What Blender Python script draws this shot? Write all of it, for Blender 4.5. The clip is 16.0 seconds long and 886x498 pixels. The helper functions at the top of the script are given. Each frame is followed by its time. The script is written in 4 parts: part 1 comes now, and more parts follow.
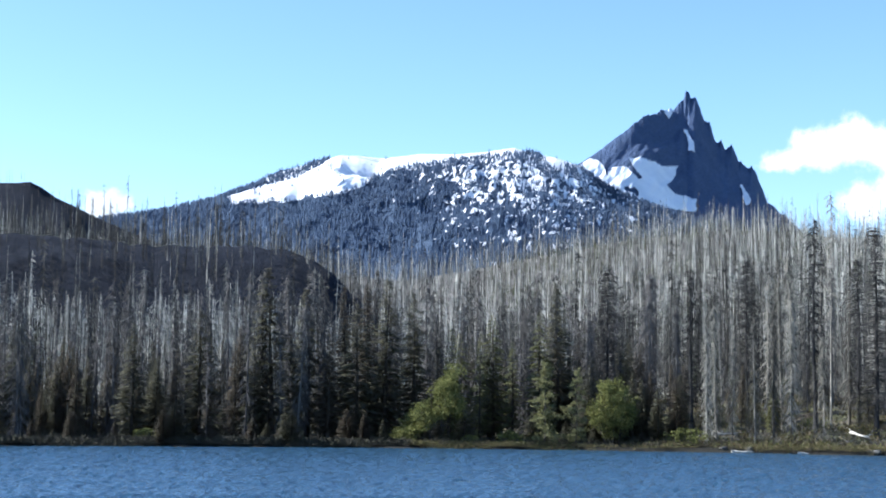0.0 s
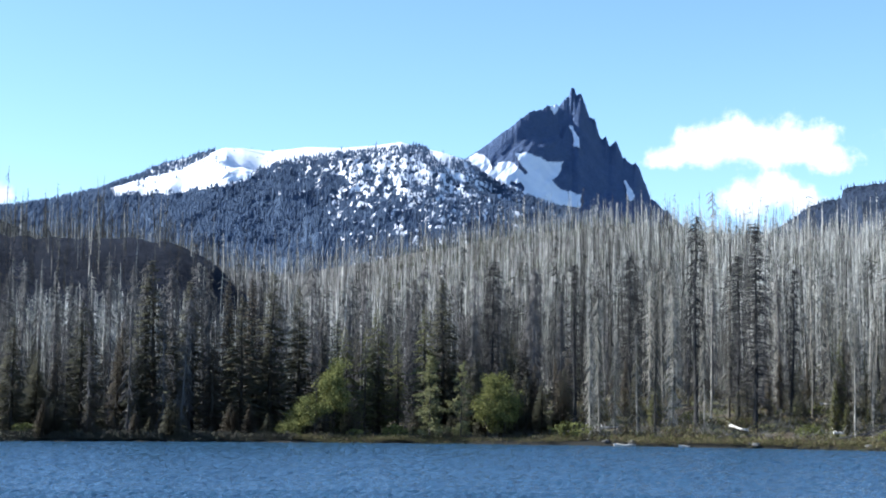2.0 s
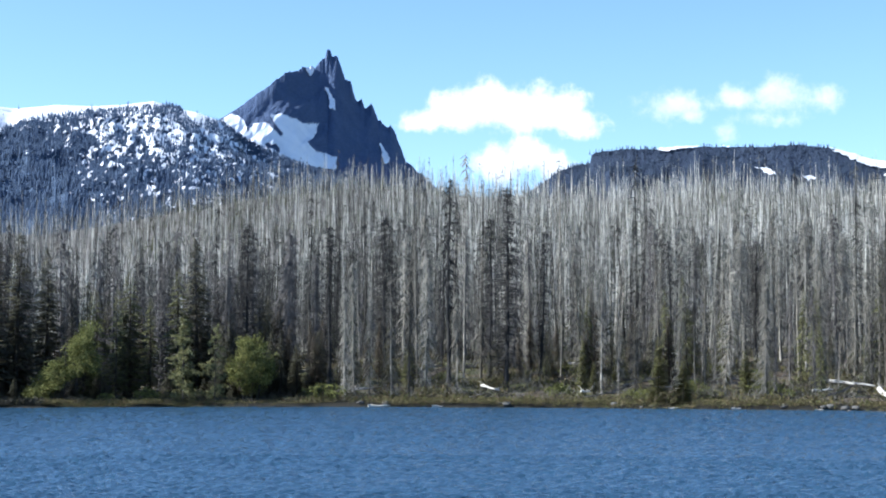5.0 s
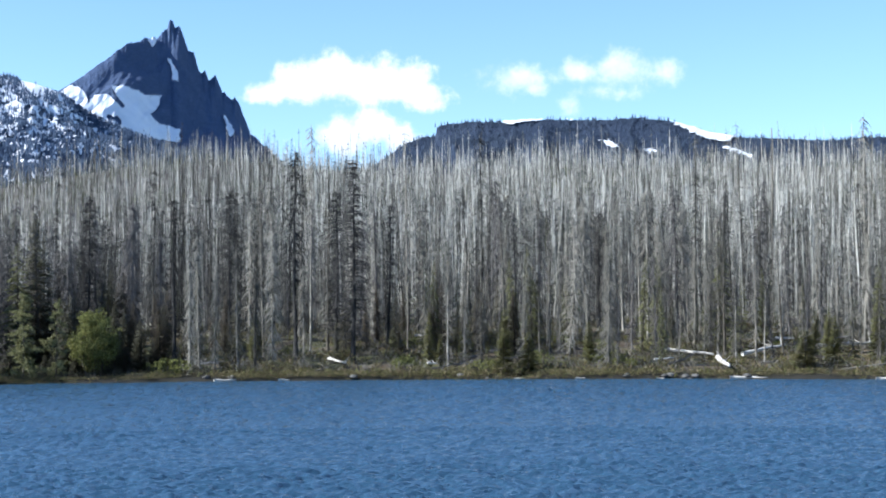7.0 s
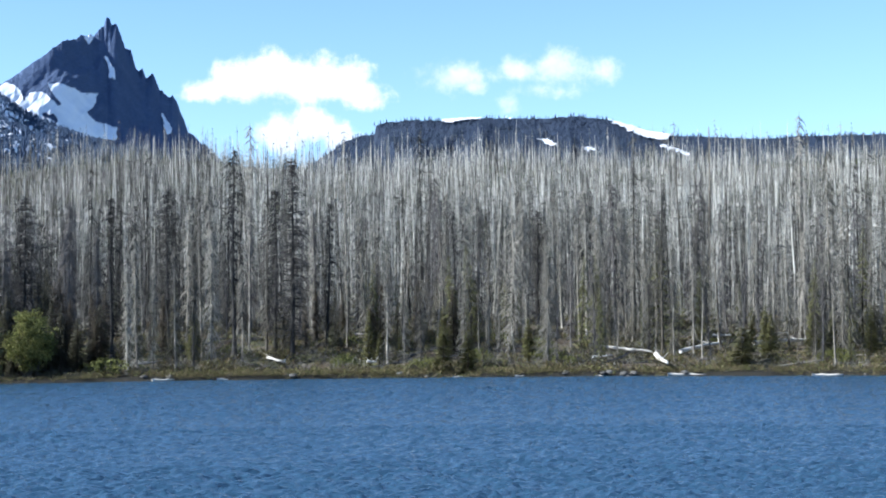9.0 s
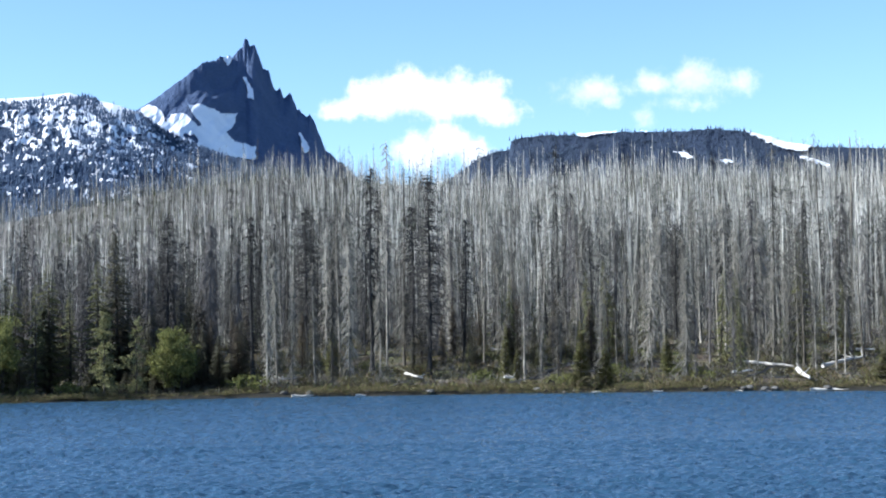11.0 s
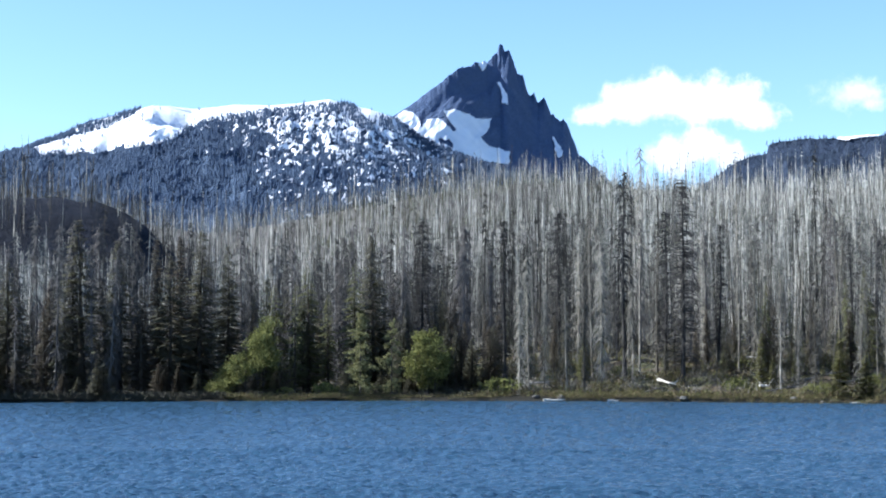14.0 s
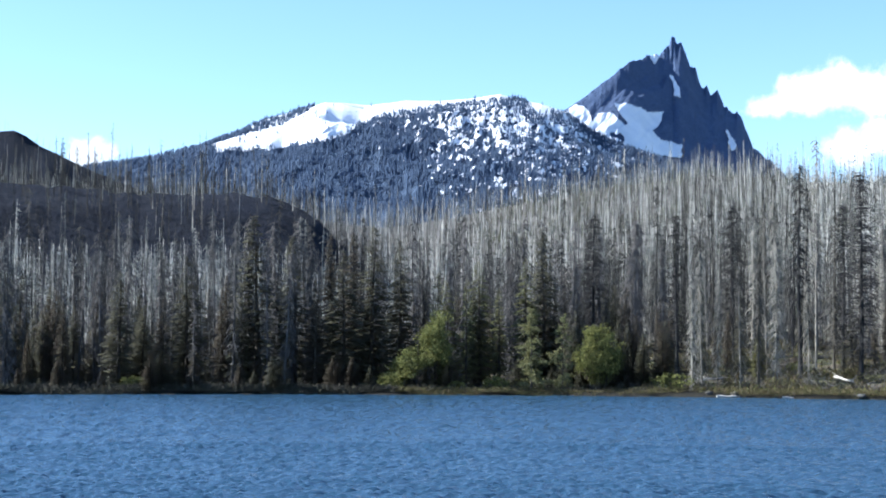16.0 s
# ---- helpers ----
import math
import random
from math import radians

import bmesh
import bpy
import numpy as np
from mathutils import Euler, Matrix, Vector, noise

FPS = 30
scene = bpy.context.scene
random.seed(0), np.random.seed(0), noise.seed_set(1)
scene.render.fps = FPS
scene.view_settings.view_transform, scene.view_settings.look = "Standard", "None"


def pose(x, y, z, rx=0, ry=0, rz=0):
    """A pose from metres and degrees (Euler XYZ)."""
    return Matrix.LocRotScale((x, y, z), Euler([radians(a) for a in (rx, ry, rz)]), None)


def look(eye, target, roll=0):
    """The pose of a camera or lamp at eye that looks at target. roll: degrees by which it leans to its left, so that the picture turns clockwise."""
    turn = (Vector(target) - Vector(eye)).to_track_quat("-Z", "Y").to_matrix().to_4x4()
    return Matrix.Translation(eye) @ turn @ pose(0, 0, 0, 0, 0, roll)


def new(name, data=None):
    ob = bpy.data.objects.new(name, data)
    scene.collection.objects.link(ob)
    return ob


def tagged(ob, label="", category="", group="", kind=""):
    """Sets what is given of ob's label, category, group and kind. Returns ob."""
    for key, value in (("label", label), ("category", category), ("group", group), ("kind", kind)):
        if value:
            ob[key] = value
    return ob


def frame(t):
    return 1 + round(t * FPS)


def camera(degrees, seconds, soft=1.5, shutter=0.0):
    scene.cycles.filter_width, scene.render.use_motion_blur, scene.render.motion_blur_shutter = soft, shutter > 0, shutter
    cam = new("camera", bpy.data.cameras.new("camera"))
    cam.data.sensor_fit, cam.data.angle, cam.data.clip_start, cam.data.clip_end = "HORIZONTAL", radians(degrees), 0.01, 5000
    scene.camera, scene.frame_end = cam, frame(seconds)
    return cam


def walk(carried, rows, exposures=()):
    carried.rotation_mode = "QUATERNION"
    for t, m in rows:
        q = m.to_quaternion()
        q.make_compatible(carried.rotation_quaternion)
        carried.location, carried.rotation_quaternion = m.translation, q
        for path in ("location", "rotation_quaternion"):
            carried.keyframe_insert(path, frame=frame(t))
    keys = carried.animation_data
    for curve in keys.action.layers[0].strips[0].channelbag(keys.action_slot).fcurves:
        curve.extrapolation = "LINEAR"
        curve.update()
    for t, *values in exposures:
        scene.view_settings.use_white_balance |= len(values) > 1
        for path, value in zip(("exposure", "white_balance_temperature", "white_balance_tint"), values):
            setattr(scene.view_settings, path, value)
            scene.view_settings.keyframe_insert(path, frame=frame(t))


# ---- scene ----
EYE_H = 7.0            # eye above the lake, metres
SHORE = 176.0          # far shore's distance from the eye

cam = camera(31.08, 16.0, soft=1.9)
# seconds, turn to the right, tilt up, lean to the left (degrees)
PAN = [
    (0.0, -9.753, 4.863, 0.646), (0.5, -8.35, 4.765, 0.554), (1.0, -7.487, 4.797, 0.489), (1.5, -6.922, 4.766, 0.78),
    (2.0, -5.642, 4.693, 0.648), (2.5, -2.918, 4.34, 0.455), (3.0, -1.928, 3.958, 0.278), (3.5, -0.867, 3.803, 0.187),
    (4.0, -0.342, 3.526, 0.169), (4.5, 0.919, 3.383, 0.248), (5.0, 3.174, 3.395, 0.233), (5.2, 4.048, 3.316, 0.092),
    (6.2, 7.3, 2.75, -0.2), (7.3, 9.063, 2.259, -0.412), (7.5, 9.272, 2.164, -0.451), (8.0, 9.803, 2.113, -0.321),
    (8.2, 10.125, 2.071, -0.338), (9.1, 10.9, 2.4, -0.55), (10.3, 8.669, 3.06, -0.764), (10.5, 7.934, 3.016, -0.751),
    (11.0, 5.998, 2.949, -0.84), (11.5, 4.133, 3.058, -0.798), (12.0, 2.728, 3.221, -0.581), (12.5, 1.244, 3.252, -0.419),
    (13.0, -0.111, 3.187, -0.166), (13.5, -1.548, 3.274, -0.019), (14.0, -3.085, 3.171, 0.071), (14.5, -4.663, 3.022, 0.263),
    (15.0, -6.312, 2.995, 0.128), (15.5, -7.837, 3.119, 0.269), (16.0, -9.232, 2.958, 0.343),
]
walk(cam, [(t, pose(0, 0, EYE_H, 90 + up, 0, -turn) @ pose(0, 0, 0, 0, 0, lean)) for t, turn, up, lean in PAN],
     exposures=[(0.0, 1.28, 5650.0, 8.0), (3.0, 1.22, 5650.0, 8.0), (8.0, 1.17, 5650.0, 8.0), (11.0, 1.18, 5650.0, 8.0), (13.5, 1.24, 5650.0, 8.0), (16.0, 1.36, 5650.0, 8.0)])

# ---- light: sun high on the left, square to the view ----
SUN_AZ, SUN_EL = -92.0, 35.0
world = bpy.data.worlds.new("sky")
scene.world = world
world.use_nodes = True
wn = world.node_tree.nodes
sky = wn.new("ShaderNodeTexSky")
sky.sky_type = "NISHITA"
sky.sun_disc = False
sky.sun_elevation, sky.sun_rotation = radians(SUN_EL), radians(SUN_AZ)
sky.altitude, sky.air_density, sky.dust_density, sky.ozone_density = 1500, 1.0, 0.9, 3.0
wn["Background"].inputs["Strength"].default_value = 0.101


def sky_node(kind, **values):
    n = wn.new("ShaderNode" + kind)
    for key, v in values.items():
        if key == "operation":
            n.operation = v
        else:
            n.inputs[int(key[1:])].default_value = v
    return n


def fair_weather_clouds(behind, lobes, fray=2.4, cover_most=1.0, edge=(-0.28, 0.4)):
    """White heaped clouds in the sky, far behind the land. Lobes: degrees across, degrees up, half width, half height, thickness. Returns the colour."""
    link = world.node_tree.links.new
    way = sky_node("TexCoord").outputs["Generated"]
    fluff = sky_node("TexNoise", i2=46.0, i3=8.0, i4=0.62)
    link(way, fluff.inputs[0])
    best = None
    for az, el, w, h, thick in lobes:
        a, e = radians(az), radians(el)
        off = sky_node("VectorMath", operation="SUBTRACT", i1=(math.sin(a) * math.cos(e), math.cos(a) * math.cos(e), math.sin(e)))
        size = sky_node("VectorMath", operation="MULTIPLY", i1=(1 / radians(w), 1 / radians(w), 1 / radians(h)))
        far = sky_node("VectorMath", operation="LENGTH")
        deep = sky_node("Math", operation="SUBTRACT", i0=thick)
        link(way, off.inputs[0]), link(off.outputs[0], size.inputs[0]), link(size.outputs[0], far.inputs[0]), link(far.outputs["Value"], deep.inputs[1])
        if best:
            top = sky_node("Math", operation="SMOOTH_MAX", i2=0.25)
            link(best, top.inputs[0]), link(deep.outputs[0], top.inputs[1])
            best = top.outputs[0]
        else:
            best = deep.outputs[0]
    ragged = sky_node("Math", operation="MULTIPLY_ADD", i1=fray, i2=-0.5 * fray)
    link(fluff.outputs["Fac"], ragged.inputs[0])
    body = sky_node("Math", operation="ADD")
    link(best, body.inputs[0]), link(ragged.outputs[0], body.inputs[1])
    cover = sky_node("MapRange", i1=edge[0], i2=edge[1], i3=0.0, i4=cover_most)
    cover.interpolation_type = "SMOOTHSTEP"
    link(body.outputs[0], cover.inputs[0])
    shade = sky_node("ValToRGB")
    shade.color_ramp.elements[0].position, shade.color_ramp.elements[0].color = 0.3, (0.72, 0.80, 0.92, 1)
    shade.color_ramp.elements[1].position, shade.color_ramp.elements[1].color = 0.62, (1, 1, 1, 1)
    link(fluff.outputs["Fac"], shade.inputs[0])
    bright = sky_node("VectorMath", operation="SCALE", i3=5.9)
    link(shade.outputs[0], bright.inputs[0])
    m = sky_node("Mix")
    m.data_type = "RGBA"
    link(cover.outputs[0], m.inputs[0]), link(behind, m.inputs[6]), link(bright.outputs[0], m.inputs[7])
    return m.outputs[2]


heaps = fair_weather_clouds(sky.outputs["Color"], [
    (2.5, 8.0, 1.0, 0.45, 0.95), (3.6, 8.35, 1.1, 0.68, 1.05), (4.6, 8.6, 1.05, 0.8, 1.1), (5.8, 8.4, 1.5, 0.82, 1.1), (7.0, 8.3, 1.3, 0.75, 1.1), (8.1, 7.9, 1.0, 0.55, 0.95),
    (5.2, 6.5, 0.85, 0.75, 1.05), (6.3, 6.75, 1.05, 0.7, 1.05), (7.1, 6.3, 0.6, 0.7, 1.0), (-21.75, 6.05, 0.7, 0.58, 1.2)])
wisps = fair_weather_clouds(heaps, [
    (11.2, 8.45, 1.5, 0.7, 0.62), (12.0, 8.1, 0.8, 0.35, 0.55), (14.0, 8.65, 1.6, 0.6, 0.55), (15.1, 8.7, 1.3, 0.8, 0.85), (14.6, 7.95, 1.5, 0.5, 0.55),
    (16.5, 8.6, 1.7, 0.75, 0.35), (13.4, 7.5, 0.6, 0.8, 0.45)], 2.4, 0.75, (-0.32, 0.62))
world.node_tree.links.new(wisps, wn["Background"].inputs["Color"])
sun_data = bpy.data.lights.new("sun", "SUN")
sun_data.energy, sun_data.angle, sun_data.color = 5.2, radians(0.53), (1.0, 0.95, 0.87)
sun = new("sun", sun_data)
sun_way = Vector((math.sin(radians(SUN_AZ)) * math.cos(radians(SUN_EL)), math.cos(radians(SUN_AZ)) * math.cos(radians(SUN_EL)), math.sin(radians(SUN_EL))))
sun.matrix_world = look(sun_way * 300, (0, 0, 0))


# ---- materials ----
def nodes_of(name):
    m = bpy.data.materials.new(name)
    m.use_nodes = True
    nt = m.node_tree
    return m, nt, nt.nodes["Principled BSDF"]


def ramp(nt, fac, stops):
    r = nt.nodes.new("ShaderNodeValToRGB")
    e = r.color_ramp.elements
    while len(e) < len(stops):
        e.new(0.5)
    for k, (p, c) in enumerate(stops):
        e[k].position, e[k].color = p, (*c, 1)
    nt.links.new(fac, r.inputs["Fac"])
    return r.outputs["Color"]


def noise_tex(nt, scale, detail=4, rough=0.55, stretch=(1, 1, 1), space="Object"):
    tc = nt.nodes.new("ShaderNodeTexCoord")
    mp = nt.nodes.new("ShaderNodeMapping")
    mp.inputs["Scale"].default_value = stretch
    n = nt.nodes.new("ShaderNodeTexNoise")
    n.inputs["Scale"].default_value, n.inputs["Detail"].default_value, n.inputs["Roughness"].default_value = scale, detail, rough
    nt.links.new(tc.outputs[space], mp.inputs["Vector"])
    nt.links.new(mp.outputs["Vector"], n.inputs["Vector"])
    return n.outputs["Fac"]


def mix(nt, fac, a, b, mode="MIX"):
    m = nt.nodes.new("ShaderNodeMix")
    m.data_type, m.blend_type = "RGBA", mode
    for sock, v in ((m.inputs[0], fac), (m.inputs[6], a), (m.inputs[7], b)):
        if hasattr(v, "links"):
            nt.links.new(v, sock)
        elif isinstance(v, tuple):
            sock.default_value = (*v, 1)
        else:
            sock.default_value = v
    return m.outputs[2]


def bump(nt, bsdf, fac, strength, distance):
    b = nt.nodes.new("ShaderNodeBump")
    b.inputs["Strength"].default_value, b.inputs["Distance"].default_value = strength, distance
    nt.links.new(fac, b.inputs["Height"])
    nt.links.new(b.outputs["Normal"], bsdf.inputs["Normal"])


def per_piece(nt, kind):
    """A random number per island of a joined mesh, or per object; per tree, its stored tone."""
    if kind == "tree":
        at = nt.nodes.new("ShaderNodeAttribute")
        at.attribute_name = "tone"
        return at.outputs["Fac"]
    if kind == "island":
        return nt.nodes.new("ShaderNodeNewGeometry").outputs["Random Per Island"]
    return nt.nodes.new("ShaderNodeObjectInfo").outputs["Random"]


def varied(name, stops, kind, grain_scale, grain, rough=0.85, stretch=(1, 1, 1), relief=0.0, through_light=0.0):
    """Colour by piece along the stops, with a finer grain over it."""
    m, nt, b = nodes_of(name)
    col = ramp(nt, per_piece(nt, kind), stops)
    n = noise_tex(nt, grain_scale, 5, 0.6, stretch)
    dark = ramp(nt, n, [(0.3, (1 - grain,) * 3), (0.7, (1 + 0.0,) * 3)])
    col = mix(nt, 1.0, col, dark, "MULTIPLY")
    nt.links.new(col, b.inputs["Base Color"])
    b.inputs["Roughness"].default_value = rough
    b.inputs["Specular IOR Level"].default_value = 0.2
    if relief:
        bump(nt, b, n, 0.8, relief)
    if through_light:
        t = nt.nodes.new("ShaderNodeBsdfTranslucent")
        nt.links.new(col, t.inputs["Color"])
        ms = nt.nodes.new("ShaderNodeMixShader")
        ms.inputs[0].default_value = through_light
        nt.links.new(b.outputs[0], ms.inputs[1])
        nt.links.new(t.outputs[0], ms.inputs[2])
        nt.links.new(ms.outputs[0], nt.nodes["Material Output"].inputs["Surface"])
    return m


def ground_mat():
    m, nt, b = nodes_of("forest_floor")
    big = noise_tex(nt, 0.02, 4)
    mid = noise_tex(nt, 0.22, 5)
    fine = noise_tex(nt, 2.2, 6, 0.65)
    a = ramp(nt, mid, [(0.34, (0.1, 0.076, 0.055)), (0.48, (0.18, 0.147, 0.1)), (0.56, (0.13, 0.135, 0.06)), (0.68, (0.19, 0.175, 0.1))])
    at = nt.nodes.new("ShaderNodeNewGeometry")
    sep = nt.nodes.new("ShaderNodeSeparateXYZ")
    nt.links.new(at.outputs["Position"], sep.inputs[0])
    ash = nt.nodes.new("ShaderNodeMapRange")
    ash.inputs["From Min"].default_value, ash.inputs["From Max"].default_value = 205, 300
    nt.links.new(sep.outputs["Y"], ash.inputs["Value"])
    c = mix(nt, ash.outputs["Result"], a, mix(nt, big, (0.13, 0.12, 0.105), (0.19, 0.18, 0.165)))
    c = mix(nt, 1.0, c, ramp(nt, fine, [(0.3, (0.45,) * 3), (0.7, (1.15,) * 3)]), "MULTIPLY")
    # Wet soil at the waterline, carried higher to paint in shade under the brush.
    wet_shade = nt.nodes.new("ShaderNodeMapRange")
    wet_shade.inputs["From Min"].default_value, wet_shade.inputs["From Max"].default_value = 0.45, 1.1
    wet_shade.inputs["To Min"].default_value, wet_shade.inputs["To Max"].default_value = 1.0, 0.0
    nt.links.new(sep.outputs["Z"], wet_shade.inputs["Value"])
    c = mix(nt, wet_shade.outputs["Result"], c, (0.03, 0.028, 0.022))
    nt.links.new(c, b.inputs["Base Color"])
    b.inputs["Roughness"].default_value = 0.95
    b.inputs["Specular IOR Level"].default_value = 0.1
    bump(nt, b, fine, 1.0, 0.3)
    return m


def rock_mat(name, dark, light, scale=0.02):
    m, nt, b = nodes_of(name)
    big = noise_tex(nt, scale, 6, 0.6, (1, 1, 0.35))
    fine = noise_tex(nt, scale * 9, 6, 0.7)
    c = ramp(nt, big, [(0.3, dark), (0.55, tuple((d + l) / 2 for d, l in zip(dark, light))), (0.75, light)])
    c = mix(nt, 1.0, c, ramp(nt, fine, [(0.3, (0.6,) * 3), (0.7, (1.1,) * 3)]), "MULTIPLY")
    nt.links.new(c, b.inputs["Base Color"])
    b.inputs["Roughness"].default_value = 0.9
    b.inputs["Specular IOR Level"].default_value = 0.15
    bump(nt, b, fine, 1.0, 8.0)
    return m


def snow_mat():
    m, nt, b = nodes_of("old_snow")
    n = noise_tex(nt, 0.012, 5, 0.6)
    f = noise_tex(nt, 0.15, 5, 0.6)
    c = ramp(nt, n, [(0.3, (0.62, 0.65, 0.70)), (0.6, (0.80, 0.81, 0.83))])
    nt.links.new(c, b.inputs["Base Color"])
    b.inputs["Roughness"].default_value = 0.7
    bump(nt, b, f, 0.5, 2.0)
    return m


def water_mat():
    m, nt, b = nodes_of("lake_water")
    b.inputs["Base Color"].default_value = (0.024, 0.055, 0.092, 1)
    b.inputs["Roughness"].default_value = 0.14
    b.inputs["IOR"].default_value = 1.33
    bump(nt, b, noise_tex(nt, 3.0, 3, 0.6, (0.6, 1.0, 1)), 1.0, 0.13)
    return m


M_GROUND = ground_mat()
# The blue of distance haze is mixed into these three base colours.
M_ROCK = rock_mat("hazed_peak_rock", (0.082, 0.12, 0.215), (0.112, 0.155, 0.255))
M_MESA = rock_mat("hazed_mesa_rock", (0.03, 0.046, 0.082), (0.066, 0.086, 0.13))
M_WOODED = rock_mat("hazed_wooded_slope", (0.07, 0.105, 0.17), (0.095, 0.135, 0.205))
M_BURN = rock_mat("burnt_slope", (0.012, 0.015, 0.026), (0.026, 0.031, 0.049), 0.05)
M_SNOW = snow_mat()
M_WATER = water_mat()
GREYS = [(0.0, (0.10, 0.087, 0.068)), (0.35, (0.2, 0.178, 0.142)), (0.7, (0.34, 0.305, 0.25)), (1.0, (0.5, 0.455, 0.38))]
M_SNAG_FAR = varied("weathered_wood_far", [(0.0, (0.038, 0.035, 0.03)), (0.25, (0.104, 0.098, 0.083)), (0.5, (0.285, 0.273, 0.233)), (0.8, (0.545, 0.525, 0.458)), (1.0, (0.73, 0.705, 0.62))], "tree", 0.35, 0.5)
M_SNAG = varied("weathered_wood", GREYS, "object", 28, 0.75, stretch=(1, 1, 0.5), relief=0.01)
M_TWIG = varied("dead_twigs", [(0.0, (0.09, 0.082, 0.068)), (1.0, (0.36, 0.335, 0.28))], "object", 40.0, 0.4)
M_CHAR = varied("charred_wood", [(0.0, (0.025, 0.024, 0.024)), (1.0, (0.07, 0.065, 0.06))], "object", 40, 0.5)
# Darker copy of the dead twigs; on the left shore it paints in shade.
M_DIM = varied("darkened_dead_twigs", [(0.0, (0.07, 0.065, 0.062)), (1.0, (0.18, 0.165, 0.155))], "object", 40.0, 0.4)
M_BARK = varied("bark", [(0.0, (0.06, 0.05, 0.042)), (1.0, (0.13, 0.11, 0.09))], "object", 4.0, 0.5, relief=0.03)
M_NEEDLE = varied("dark_needles", [(0.0, (0.092, 0.088, 0.07)), (0.5, (0.122, 0.117, 0.08)), (1.0, (0.158, 0.148, 0.085))], "island", 25.0, 0.25, through_light=0.32)
M_RUST = varied("browned_needles", [(0.0, (0.09, 0.07, 0.058)), (0.5, (0.12, 0.098, 0.072)), (1.0, (0.145, 0.128, 0.083))], "island", 25.0, 0.25, through_light=0.32)
M_PALE = varied("pale_needles", [(0.0, (0.14, 0.14, 0.06)), (1.0, (0.29, 0.278, 0.13))], "island", 1.0, 0.3, through_light=0.3)
M_LEAF = varied("fresh_leaves", [(0.0, (0.11, 0.12, 0.035)), (0.5, (0.2, 0.205, 0.06)), (1.0, (0.33, 0.325, 0.11))], "island", 0.9, 0.6, through_light=0.22)
M_BRUSH = varied("shore_brush", [(0.0, (0.06, 0.058, 0.028)), (0.3, (0.15, 0.11, 0.062)), (0.55, (0.12, 0.132, 0.045)), (0.72, (0.2, 0.195, 0.065)), (0.86, (0.23, 0.165, 0.095)), (1.0, (0.33, 0.28, 0.165))], "island", 0.6, 0.4, through_light=0.25)
M_OLIVE = varied("olive_needles", [(0.0, (0.1, 0.104, 0.045)), (1.0, (0.2, 0.194, 0.085))], "island", 20.0, 0.35, through_light=0.2)
M_YOUNG = varied("young_needles", [(0.0, (0.12, 0.122, 0.05)), (1.0, (0.24, 0.23, 0.095))], "island", 20.0, 0.3, through_light=0.35)
M_REGROWTH = varied("regrowth_needles", [(0.0, (0.05, 0.06, 0.028)), (1.0, (0.14, 0.145, 0.06))], "island", 1.5, 0.5, through_light=0.2)
# Brush colour lowered to paint in the shade of the left shore.
M_THICKET = varied("shade_toned_thicket", [(0.0, (0.05, 0.045, 0.036)), (0.6, (0.075, 0.066, 0.048)), (1.0, (0.1, 0.095, 0.052))], "island", 3.0, 0.4)
# Far needles carry the haze too: tinted blue, translucent to flatten their shading.
M_FIR_FAR = varied("hazed_far_conifers", [(0.0, (0.088, 0.13, 0.21)), (1.0, (0.112, 0.158, 0.242))], "island", 0.05, 0.2, through_light=0.45)
M_RIM_FIR = varied("hazed_rim_conifers", [(0.0, (0.042, 0.062, 0.1)), (1.0, (0.06, 0.082, 0.122))], "island", 0.05, 0.3, through_light=0.3)
M_DRIFT = varied("bleached_driftwood", [(0.0, (0.5, 0.46, 0.4)), (1.0, (0.74, 0.7, 0.63))], "object", 2.0, 0.4, relief=0.02)
M_STONE = varied("shore_stone", [(0.0, (0.07, 0.066, 0.06)), (1.0, (0.18, 0.17, 0.155))], "object", 3.0, 0.4, relief=0.05)


# ---- mesh helpers ----
def tri_mesh(name, V, F, mat, smooth=False, tone=None):
    V, F = np.asarray(V, np.float32), np.asarray(F, np.int32)
    me = bpy.data.meshes.new(name)
    me.vertices.add(len(V))
    me.vertices.foreach_set("co", V.ravel())
    k = F.shape[1]
    me.loops.add(F.size)
    me.polygons.add(len(F))
    me.loops.foreach_set("vertex_index", F.ravel())
    me.polygons.foreach_set("loop_start", np.arange(0, F.size, k, dtype=np.int32))
    if smooth:
        me.polygons.foreach_set("use_smooth", np.ones(len(F), bool))
    me.materials.append(mat)
    me.update(calc_edges=True)
    if tone is not None:
        me.attributes.new("tone", "FLOAT", "POINT").data.foreach_set("value", np.asarray(tone, np.float32))
    return me


def join(parts):
    V, F, n = [], [], 0
    for v, f in parts:
        V.append(v)
        F.append(np.asarray(f) + n)
        n += len(v)
    return np.concatenate(V), np.concatenate(F)


